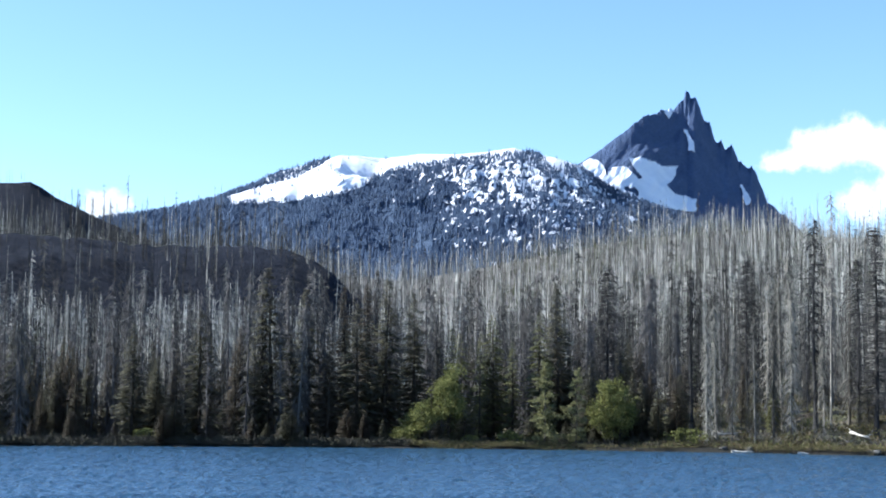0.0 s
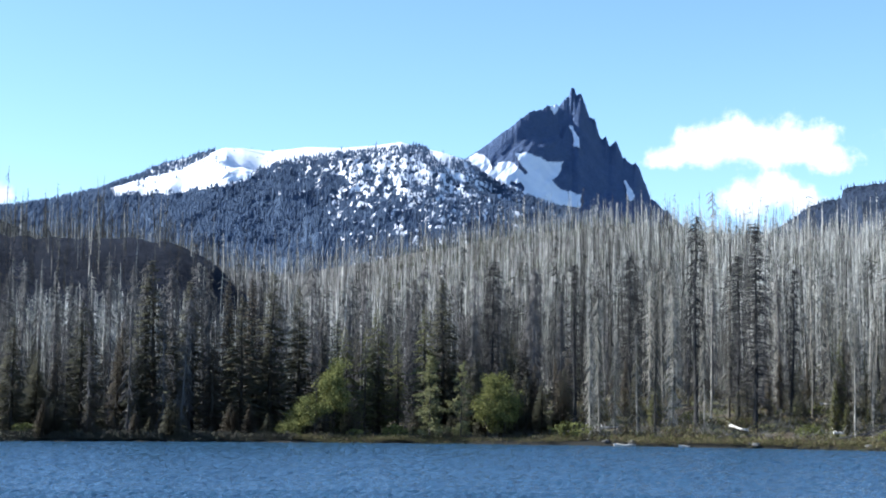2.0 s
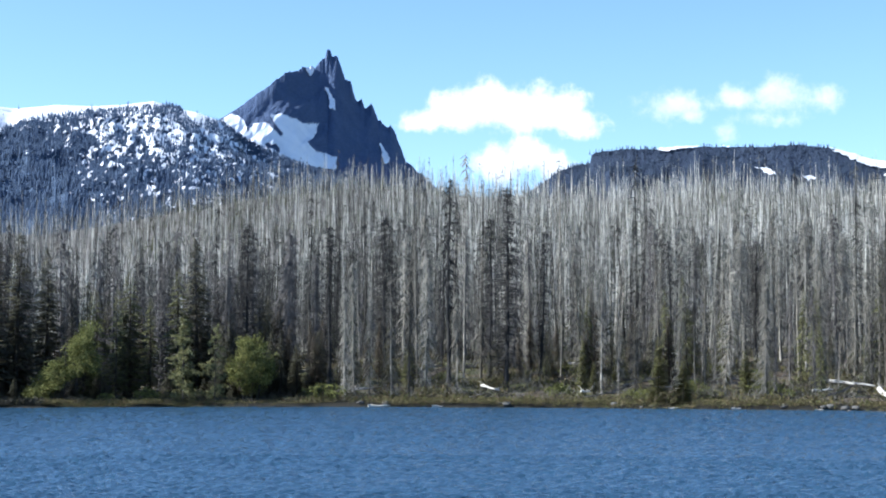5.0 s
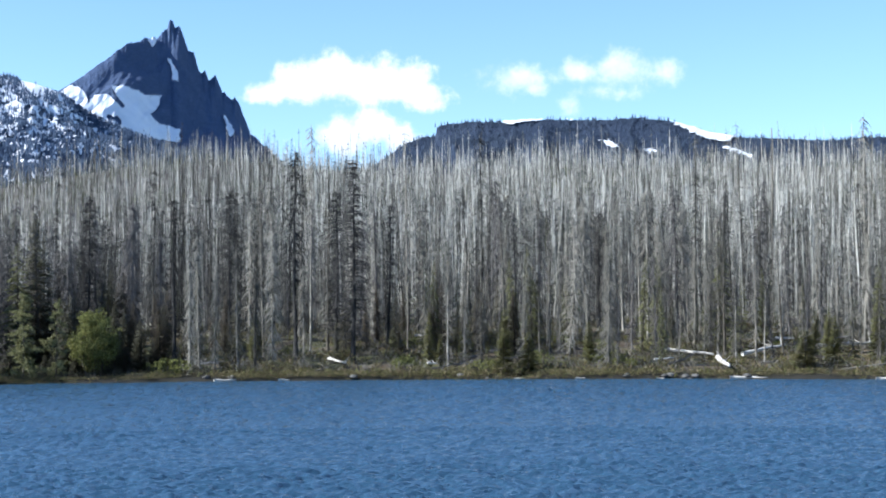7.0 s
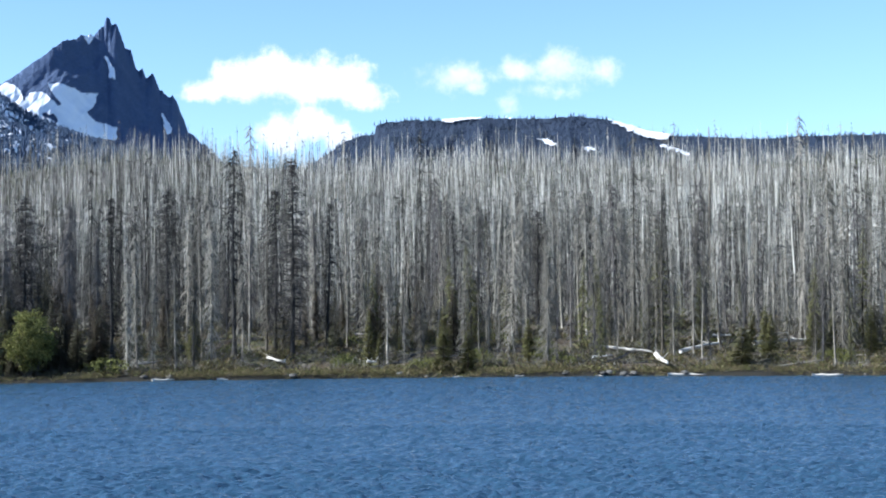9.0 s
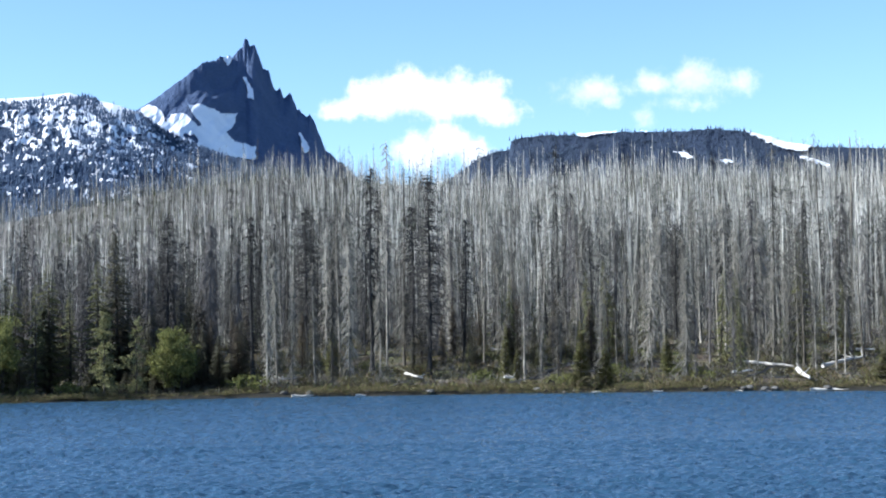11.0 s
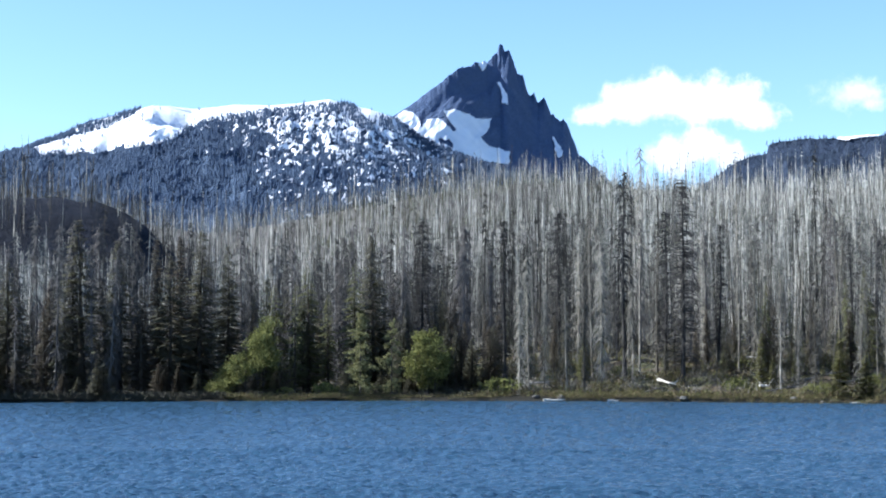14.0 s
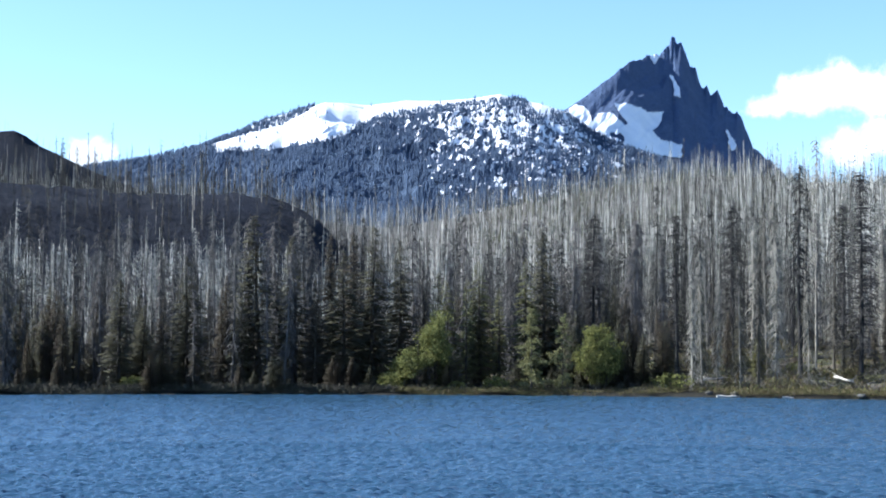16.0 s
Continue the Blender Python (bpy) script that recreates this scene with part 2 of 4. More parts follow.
def tube(points, radii, sides=5):
    """A tapered tube of triangles along the points, closed at its tip."""
    P = np.asarray(points, float)
    way = np.gradient(P, axis=0)
    way /= np.linalg.norm(way, axis=1)[:, None] + 1e-9
    ref = np.array([0.0, 0.0, 1.0]) if abs(way[0][2]) < 0.9 else np.array([1.0, 0.0, 0.0])
    a = np.cross(way, ref)
    a /= np.linalg.norm(a, axis=1)[:, None] + 1e-9
    b = np.cross(way, a)
    ang = np.arange(sides) * 2 * math.pi / sides
    V = (P[:, None, :] + np.asarray(radii)[:, None, None] * (np.cos(ang)[None, :, None] * a[:, None, :] + np.sin(ang)[None, :, None] * b[:, None, :])).reshape(-1, 3)
    F = []
    for i in range(len(P) - 1):
        for j in range(sides):
            p, q = i * sides + j, i * sides + (j + 1) % sides
            F += [(p, q, q + sides), (p, q + sides, p + sides)]
    for base in (0, (len(P) - 1) * sides):
        F += [(base, base + j, base + j + 1) for j in range(1, sides - 1)]
    return V, np.array(F)


def place(az, r, z=0.0):
    a = radians(az)
    return (r * math.sin(a), r * math.cos(a), z)


def curve(keys):
    k, v = zip(*keys)
    return lambda x: np.interp(x, k, v)


def smooth01(x, a, b):
    t = np.clip((np.asarray(x, float) - a) / (b - a), 0, 1)
    return t * t * (3 - 2 * t)


GRID = np.random.default_rng(5).random((64, 64))


def lumps(u, v, octaves=4, gain=0.5):
    """Smooth value noise in two coordinates, from -1 to 1."""
    u, v = np.asarray(u, float), np.asarray(v, float)
    total, amp, norm = 0.0, 1.0, 0.0
    for k in range(octaves):
        i, j = np.floor(u).astype(int), np.floor(v).astype(int)
        s, t = u - i, v - j
        s, t = s * s * (3 - 2 * s), t * t * (3 - 2 * t)
        g = lambda a, b: GRID[a % 64, b % 64]
        n = (g(i, j) * (1 - s) + g(i + 1, j) * s) * (1 - t) + (g(i, j + 1) * (1 - s) + g(i + 1, j + 1) * s) * t
        total, norm = total + amp * (2 * n - 1), norm + amp
        u, v, amp = u * 2.03 + 7.1, v * 2.03 + 3.7, amp * gain
    return total / norm


# ---- the land ----
crest_el = curve([(-40, 5.0), (-25, 4.9), (-20, 4.75), (-16, 4.3), (-11, 3.6), (-7, 4.4), (-3, 5.25), (0, 5.55), (2, 5.45), (4, 5.2), (8, 5.0), (13, 5.3), (18, 5.2), (25, 5.1), (40, 5.0)])
rise_right = curve([(176, 0.0), (190, 0.08), (212, 0.21), (330, 0.46), (600, 0.78), (1050, 1.0)])
rise_left = curve([(176, 0.0), (200, 0.05), (330, 0.24), (600, 0.55), (1050, 1.0)])
lava_el = curve([(-40, 4.9), (-30, 5.1), (-23, 4.98), (-20.5, 4.78), (-17.5, 4.86), (-15.4, 4.7), (-14.2, 4.25), (-13.4, 3.6), (-12.4, 2.6), (-11.4, 1.8)])


def land(x, y):
    """Height of the ground: near bank, lake bed, far shore, burnt hillside and the valley behind it."""
    x, y = np.asarray(x, float), np.asarray(y, float)
    r = np.hypot(x, y)
    az = np.degrees(np.arctan2(x, y))
    azc = np.clip(az, -40, 40)
    shore = SHORE + 1.6 * lumps(azc * 0.55, azc * 0 + 3, 3)
    rr = np.clip(r + SHORE - shore, SHORE, 1050)
    k = smooth01(azc, -9, 3)
    s = rise_left(rr) * (1 - k) + rise_right(rr) * k
    el = -2.278 + (crest_el(azc) + 2.278) * s
    z = EYE_H + rr * np.tan(np.radians(el))
    z = z + lumps(x * 0.02, y * 0.02, 3) * 3.0 * smooth01(r, 200, 330) + 0.35 * lumps(x * 0.25, y * 0.25, 3) * smooth01(r, 177, 186) + 1.1 * lumps(x * 0.07 + 4, y * 0.07, 3) * smooth01(r, 184, 206) + 0.25 * smooth01(r - shore, 0.1, 0.5)
    lava = EYE_H + 600 * np.tan(np.radians(lava_el(azc)))
    wall = smooth01(r, 470, 600) * (1 - 0.6 * smooth01(r, 640, 900))
    bumpy = lumps(x * 0.03, y * 0.03, 4) * 5 * smooth01(r, 480, 560) * (1 - smooth01(r, 585, 600)) + lumps(azc * 2.2, azc * 0, 3) * 1.5
    on = (azc < -11) & (r > 470)
    z = np.where(on, np.maximum(z, (lava + bumpy) * wall), z)
    z = z * (1 - 0.55 * smooth01(r, 1080, 1700)) * (1 - 0.3 * smooth01(r, 2500, 4500))
    z = np.where(r < shore, -2.5 * smooth01(shore - r, 0, 14) - 0.15, z)
    bank = 5.9 * smooth01(-(y + 0.25 * np.abs(x)), -32, -6) - 0.5 * (y > -40)
    near = bank + smooth01(-y, 30, 400) * 25
    z = np.where((r < 60) | (y < 20), np.where((y < 25) | (r < 60), np.maximum(near, np.where(r < shore, -2.5, near)), z), z)
    return z


def ground_sheet():
    radii = np.concatenate([np.linspace(1, 60, 14), np.linspace(66, 170, 12), np.linspace(172, 230, 50), np.linspace(233, 470, 60),
                            np.linspace(474, 640, 60), np.linspace(646, 1100, 56), np.geomspace(1120, 4950, 30)])
    azs = np.concatenate([np.linspace(-180, -33, 40)[:-1], np.linspace(-33, 33, 230), np.linspace(33, 180, 40)[1:-1]])
    A, R = np.meshgrid(np.radians(azs), radii)
    X, Y = R * np.sin(A), R * np.cos(A)
    Z = land(X, Y)
    nr, na = R.shape
    V = np.concatenate([np.stack([X, Y, Z], -1).reshape(-1, 3), [[0, 0, float(land(0.0, 0.0))]]])
    i, j = np.meshgrid(np.arange(nr - 1), np.arange(na), indexing="ij")
    p, q = i * na + j, i * na + (j + 1) % na
    F = np.concatenate([np.stack([p, p + na, q], -1).reshape(-1, 3), np.stack([q, p + na, q + na], -1).reshape(-1, 3)])
    c = len(V) - 1
    j = np.arange(na)
    F = np.concatenate([F, np.stack([np.full(na, c), j, (j + 1) % na], -1)])
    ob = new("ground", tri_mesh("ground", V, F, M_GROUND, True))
    ob.data.materials.append(M_BURN)
    cx = V[F].mean(1)
    rr, aa = np.hypot(cx[:, 0], cx[:, 1]), np.degrees(np.arctan2(cx[:, 0], cx[:, 1]))
    burn = (aa < -11.3) & (rr > 480) & (rr < 640) & (np.abs(aa) < 60)
    ob.data.polygons.foreach_set("material_index", burn.astype(np.int32))
    return tagged(ob, "dry forest floor of brown duff and patchy grass", "ground", kind="structure")


ground_sheet()


def waves(x, y):
    """Height of the wind ripples on the lake."""
    gust = (1 + 0.25 * (1 - smooth01(np.hypot(x, y), 62, 90))) * (0.85 + 0.22 * lumps(x * 0.03, y * 0.05, 3))
    chop = 0.125 * lumps(x / 0.34, y / 0.3, 2, 0.5) + 0.23 * (0.4 - np.abs(lumps(x / 0.75 + 4, y / 0.5 + 2, 2, 0.55))) + 0.05 * lumps(x / 2.2 + 9, y / 1.6, 2)
    near_shore = (1 + 0.9 * smooth01(np.hypot(x, y), 75, 140)) * (1 - 0.75 * smooth01(np.hypot(x, y), 169, 175))
    return gust * chop * near_shore


def lake():
    """One sheet of water: fine ripples over the open lake, plain elsewhere."""
    azs = np.concatenate([np.linspace(-180, -28, 30)[:-1], np.linspace(-28, 28, 560), np.linspace(28, 180, 30)[1:-1]])
    radii = np.concatenate([[3, 25, 48], np.linspace(54, 76, 170), np.linspace(76.2, 100, 110), np.linspace(100.5, 150, 100), np.linspace(150.5, 178, 60), [182, 187]])
    A, R = np.meshgrid(np.radians(azs), radii)
    X, Y = R * np.sin(A), R * np.cos(A)
    Z = waves(X, Y) * smooth01(R, 45, 55)
    nr, na = R.shape
    V = np.stack([X, Y, Z], -1).reshape(-1, 3)
    i, j = np.meshgrid(np.arange(nr - 1), np.arange(na), indexing="ij")
    p, q = i * na + j, i * na + (j + 1) % na
    F = np.stack([p, p + na, q + na, q], -1).reshape(-1, 4)
    ob = new("water", tri_mesh("water", V, F, M_WATER, True))
    tagged(ob, "wind-rippled deep blue lake water", "lake", kind="structure")


lake()


# ---- mountains ----
def seg_dist(a, e, p, q):
    d = np.array(q) - np.array(p)
    t = np.clip(((a - p[0]) * d[0] + (e - p[1]) * d[1]) / (d @ d + 1e-9), 0, 1)
    return np.hypot(a - p[0] - t * d[0], e - p[1] - t * d[1])


def mountain(name, crest, far, front, back, az0, az1, step, rows, profile, rough, gully, mat, snow, label, jag=0.0, extra=None, category="mountain"):
    """A massif along a crest line (degrees across, degrees up) at a distance, one number or keys along the crest; it falls to the front and the back.
    snow(az, el, d) tells where snow lies (above zero); it is a sheet of its own, lifted off the rock."""
    line = curve(crest)
    reach = curve(far if isinstance(far, list) else [(az0, far), (az1, far)])
    far = float(reach((az0 + az1) / 2))
    top = lambda a: line(a) + jag * np.interp(a, [-4.6, -3.0, -2.4], [0.2, 0.32, 1.0]) * (np.abs(lumps(a * 3.1, a * 0 + 2, 4, 0.65)) * 2 - 0.45)
    azs = np.arange(az0, az1 + step, step)
    d = np.concatenate([-np.linspace(1, 0, rows) ** 1.6, np.linspace(0, 1, rows // 3)[1:]])
    A, D = np.meshgrid(azs, d)
    F0 = reach(A)
    soft_line = np.convolve(np.pad(top(azs), 15, mode="edge"), np.ones(31) / 31, mode="valid")[None, :] + 0 * A
    near_crest = np.exp(-np.abs(D) / 0.05)
    zt = EYE_H + F0 * np.tan(np.radians(soft_line + (top(A) - soft_line) * near_crest))
    base = 20.0
    f = np.where(D < 0, profile(-D), 1 - D)
    R = F0 + np.where(D < 0, D * front, D * back)
    away = np.minimum(np.abs(D) * 7, 1)
    U, W = A * far * math.pi / 180, np.where(D < 0, D * front, D * back)
    ribs = np.abs(lumps(U / 170 + 5, W / 420, 4, 0.55)) + 0.5 * np.abs(lumps(U / 55 + 8, W / 260, 3, 0.6)) - 0.3
    Z = base + (zt - base) * f + rough * away * lumps(U / 260 + 3, W / 260, 6, 0.55) - gully * away * (1 - np.abs(D)) * ribs * 2
    if extra:
        Z = Z + extra(A, D)
    R = R + 0.5 * rough * away * lumps(U / 90 + 11, W / 90 + 5, 4)
    AR = np.radians(A)
    X, Y = R * np.sin(AR), R * np.cos(AR)
    nr, na = A.shape
    V = np.stack([X, Y, Z], -1).reshape(-1, 3)
    i, j = np.meshgrid(np.arange(nr - 1), np.arange(na - 1), indexing="ij")
    p = (i * na + j).ravel()
    F = np.concatenate([np.stack([p, p + 1, p + na + 1], -1), np.stack([p, p + na + 1, p + na], -1)])
    root = new(name)
    root.location = place((az0 + az1) / 2, far, 0)
    off = np.array(root.location)
    body = new("rock_face", tri_mesh("rock_face", V - off, F, mat, False))
    body.parent = root
    EL = np.degrees(np.arctan2(Z - EYE_H, R))
    if snow:
        mask = snow(A, EL, D).ravel()
        keep = mask[F].mean(1) > 0
        used = np.unique(F[keep])
        remap = np.zeros(len(V), int)
        remap[used] = np.arange(len(used))
        VS = V[used] - off
        VS = VS * (1 - 4.0 / far) + np.array([0, 0, 2.5]) - off * 4.0 / far
        sn = new("snowfield", tri_mesh("snowfield", VS, remap[F[keep]], M_SNOW, True))
        sn.parent = root
        tagged(sn, "patchy late-season snow")
    tagged(root, label, category)
    return root, (A, EL, D, X, Y, Z)


PEAK_CREST = [(-6.5, 6.8), (-4.8, 8.0), (-4.15, 8.4), (-3.44, 8.94), (-2.83, 9.39), (-2.53, 9.69), (-2.22, 9.7), (-1.82, 9.86), (-1.52, 9.85),
              (-1.32, 10.05), (-1.12, 10.24), (-1.04, 10.55), (-0.93, 10.5), (-0.88, 10.3), (-0.72, 10.25), (-0.52, 9.79), (-0.38, 9.45), (-0.2, 9.39),
              (-0.04, 8.8), (0.08, 8.69), (0.2, 8.82), (0.34, 8.43), (0.56, 8.54), (0.77, 8.08), (0.97, 7.82), (1.25, 7.78), (1.46, 7.47),
              (1.66, 6.97), (1.83, 6.5), (2.6, 5.9), (4.0, 4.5)]
PEAK_SNOW = [
    [(-3.12, 8.19), (-2.27, 8.03), (-1.88, 7.79), (-1.3, 7.85), (-1.41, 7.5), (-1.68, 7.14), (-1.48, 6.87), (-0.66, 6.61), (-0.7, 6.2), (-2.4, 6.3),
     (-2.89, 7.07), (-3.56, 7.07), (-3.92, 7.46), (-3.63, 7.8), (-3.25, 7.84), (-2.72, 7.37), (-2.6, 7.39), (-2.95, 7.88)],
    [(-4.95, 7.8), (-4.44, 8.13), (-4.11, 7.97), (-3.85, 7.52), (-3.39, 7.07), (-2.2, 6.5), (-3.67, 6.4), (-4.6, 7.0)],
    [(-1.18, 9.14), (-0.99, 9.11), (-0.77, 8.67), (-0.72, 8.28), (-0.95, 8.39), (-1.01, 8.84)],
    [(-1.79, 9.88), (-1.52, 9.87), (-1.52, 9.67), (-1.64, 9.51), (-1.77, 9.68)], [(0.88, 7.15), (0.98, 7.05), (1.22, 6.65), (1.2, 6.4), (1.02, 6.4)]]


def outline_dist(a, e, corners):
    """Degrees to the edge of an outlined field, above zero inside it."""
    near, inside = np.full(a.shape, 9.0), np.zeros(a.shape, bool)
    for p, q in zip(corners, corners[1:] + corners[:1]):
        near = np.minimum(near, seg_dist(a, e, p, q))
        if p[1] != q[1]:
            inside ^= ((p[1] > e) != (q[1] > e)) & (a < (q[0] - p[0]) * (e - p[1]) / (q[1] - p[1]) + p[0])
    return np.where(inside, near, -near)


def peak_snow(a, e, d):
    w = 0.09 * lumps(a * 7, e * 7, 4, 0.7)
    s = np.full(a.shape, -1.0)
    for corners in PEAK_SNOW:
        s = np.maximum(s, outline_dist(a, e, corners) + w)
    return np.where(d < 0, s, -1)


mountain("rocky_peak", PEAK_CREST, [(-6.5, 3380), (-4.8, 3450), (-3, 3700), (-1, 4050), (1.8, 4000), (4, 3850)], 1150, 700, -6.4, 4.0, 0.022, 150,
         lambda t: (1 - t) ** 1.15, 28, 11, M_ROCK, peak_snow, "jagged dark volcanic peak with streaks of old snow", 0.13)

HUMP_CREST = [(-27, 4.6), (-23, 5.4), (-21.7, 5.67), (-20.8, 5.8), (-19.8, 5.97), (-18.8, 6.25), (-18.0, 6.42), (-17.2, 6.76), (-16.6, 7.0), (-15.8, 7.42), (-15.0, 7.68), (-13.8, 8.03),
              (-13.5, 8.12), (-12.9, 8.12), (-12.0, 8.04), (-11.2, 8.13), (-10.6, 8.22), (-9.35, 8.22), (-8.3, 8.31), (-7.2, 8.47), (-6.5, 8.27),
              (-5.7, 8.12), (-4.9, 7.85), (-4.4, 7.45), (-3.8, 7.05), (-2.5, 6.5), (-0.5, 5.8), (3, 5.0)]


def hump_open(a, e):
    """Where the snowy mountain is open snow (above zero)."""
    low = np.interp(a, [-18.5, -17.3, -15.3, -13.6, -12.8, -12.2, -11.5, -9, -6.5, -5.8, -4.6, -3], [7.5, 6.28, 6.45, 6.75, 6.95, 7.4, 7.65, 8.05, 8.3, 7.75, 7.75, 8])
    return np.minimum(e - low + 0.12 * lumps(a * 3, e * 6, 4), 5)


def hump_snow(a, e, d):
    patch = lumps(a * 8.0, e * 7.0, 5, 0.85)
    zone = np.interp(a, [-18, -13, -11, -9.2, -7, -5, -3, -1], [-0.8, -0.52, -0.3, -0.06, 0.02, 0.0, -0.08, -0.3]) + np.clip((e - 6.6) * 0.13, -0.2, 0.12)
    s = np.maximum(hump_open(a, e), patch + zone)
    return np.where((d < 0.3) & (a > -18.6), s, -1)


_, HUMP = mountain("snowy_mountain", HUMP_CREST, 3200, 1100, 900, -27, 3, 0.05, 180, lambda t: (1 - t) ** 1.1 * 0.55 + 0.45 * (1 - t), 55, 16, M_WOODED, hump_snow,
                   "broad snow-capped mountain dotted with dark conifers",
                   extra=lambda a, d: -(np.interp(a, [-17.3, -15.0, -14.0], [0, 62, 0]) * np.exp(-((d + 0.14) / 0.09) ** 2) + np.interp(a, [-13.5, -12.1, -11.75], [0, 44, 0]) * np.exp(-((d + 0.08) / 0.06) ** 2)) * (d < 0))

MESA_CREST = [(4.5, 4.6), (6.0, 5.3), (6.77, 5.81), (7.39, 6.22), (8.0, 6.42), (8.45, 6.46), (8.52, 6.78), (8.92, 6.9), (9.64, 6.95), (10.86, 6.95), (12.29, 7.0), (14.7, 7.0),
              (15.7, 7.02), (16.6, 6.92), (17.3, 6.74), (18.3, 6.43), (19.3, 6.25), (20.5, 6.18), (21.7, 6.1), (22.6, 6.07), (23.6, 6.1), (25, 6.12), (32, 6.0)]


MESA_SNOW = [[(16.5, 7.05), (17.3, 6.85), (18.3, 6.55), (19.3, 6.35), (19.0, 6.08), (18.1, 6.2), (17.35, 6.55)], [(18.3, 6.05), (19.1, 5.85), (19.9, 5.52), (19.7, 5.46), (18.7, 5.85)],
             [(10.8, 7.1), (12.4, 7.1), (12.3, 6.93), (11.6, 6.9), (11.1, 6.79), (10.9, 6.88)], [(13.0, 7.1), (13.5, 7.1), (13.4, 6.94), (13.1, 6.95)],
             [(14.3, 6.2), (14.6, 6.22), (15.1, 5.98), (14.8, 5.92)], [(15.9, 5.9), (16.5, 5.85), (16.4, 5.7), (16.0, 5.75)]]


def mesa_snow(a, e, d):
    w = 0.15 * lumps(a * 8, e * 16, 5, 0.9) - 0.02
    s = np.full(a.shape, -1.0)
    for corners in MESA_SNOW:
        s = np.maximum(s, outline_dist(a, e, corners) + w)
    return s


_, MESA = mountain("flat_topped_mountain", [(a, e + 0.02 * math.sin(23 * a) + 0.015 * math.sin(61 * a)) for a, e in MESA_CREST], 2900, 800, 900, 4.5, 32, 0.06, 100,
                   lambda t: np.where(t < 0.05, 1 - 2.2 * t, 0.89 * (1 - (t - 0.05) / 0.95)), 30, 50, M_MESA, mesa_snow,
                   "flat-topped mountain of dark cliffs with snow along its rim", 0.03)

BUTTE_CREST = [(-40, 6.2), (-30, 6.7), (-27, 6.9), (-25.5, 6.8), (-24.9, 6.82), (-24.4, 6.88), (-24.0, 6.7), (-23.5, 6.36), (-22.85, 6.08), (-22.2, 5.77), (-21.7, 5.55), (-20, 4.9), (-18, 4.0)]
_, BUTTE = mountain("dark_butte", BUTTE_CREST, 1900, 420, 500, -40, -18, 0.1, 50, lambda t: (1 - t) ** 1.2, 8, 8, M_BURN, None,
                    "dark burnt butte with a few bare snags on its rim")


# ---- forests ----
def standing(rng, V, F, spots, heights):
    """Many copies of template trees (unit height) as one triangle soup: spots n x 3."""
    n = len(spots)
    a = rng.random(n) * 2 * math.pi
    c, s = np.cos(a)[:, None], np.sin(a)[:, None]
    h = np.asarray(heights)[:, None]
    lean = rng.normal(0, 0.026, (n, 2))
    X = (V[None, :, 0] * c - V[None, :, 1] * s) * h + lean[:, :1] * V[None, :, 2] * h
    Y = (V[None, :, 0] * s + V[None, :, 1] * c) * h + lean[:, 1:] * V[None, :, 2] * h
    Z = V[None, :, 2] * h
    W = np.stack([X, Y, Z], -1) + np.asarray(spots)[:, None, :]
    FF = F[None] + (np.arange(n) * len(V))[:, None, None]
    return W.reshape(-1, 3), FF.reshape(-1, F.shape[1])


def snag_template(rng, branches, thick, blade, sides=3):
    """A dead conifer of unit height: trunk and short thin drooping branches."""
    k = 6
    zz = np.linspace(-0.03, 1, k)
    pts = np.stack([rng.normal(0, 0.004, k), rng.normal(0, 0.004, k), zz], -1)
    parts = [tube(pts, thick * np.array([1.0, 0.88, 0.72, 0.55, 0.35, 0.1]), sides)]
    for _ in range(branches):
        z = 0.04 + 0.94 * rng.random() ** 0.75
        a, l = rng.random() * 2 * math.pi, (0.025 + 0.06 * (1 - z) + 0.02 * rng.random()) * (0.5 + 0.9 * rng.random())
        w = np.array([math.cos(a), math.sin(a), -0.2 - 1.1 * rng.random()])
        p = np.array([0, 0, z])
        q = p + w * l
        parts.append((np.array([p + (0, 0, blade), p - (0, 0, blade), q]), np.array([[0, 1, 2]])))
    return join(parts)


def scatter(rng, n, a0, a1, r0, r1):
    a = rng.uniform(a0, a1, n)
    r = np.sqrt(rng.uniform(r0 * r0, r1 * r1, n))
    x, y = r * np.sin(np.radians(a)), r * np.cos(np.radians(a))
    return a, r, np.stack([x, y, land(x, y)], -1)


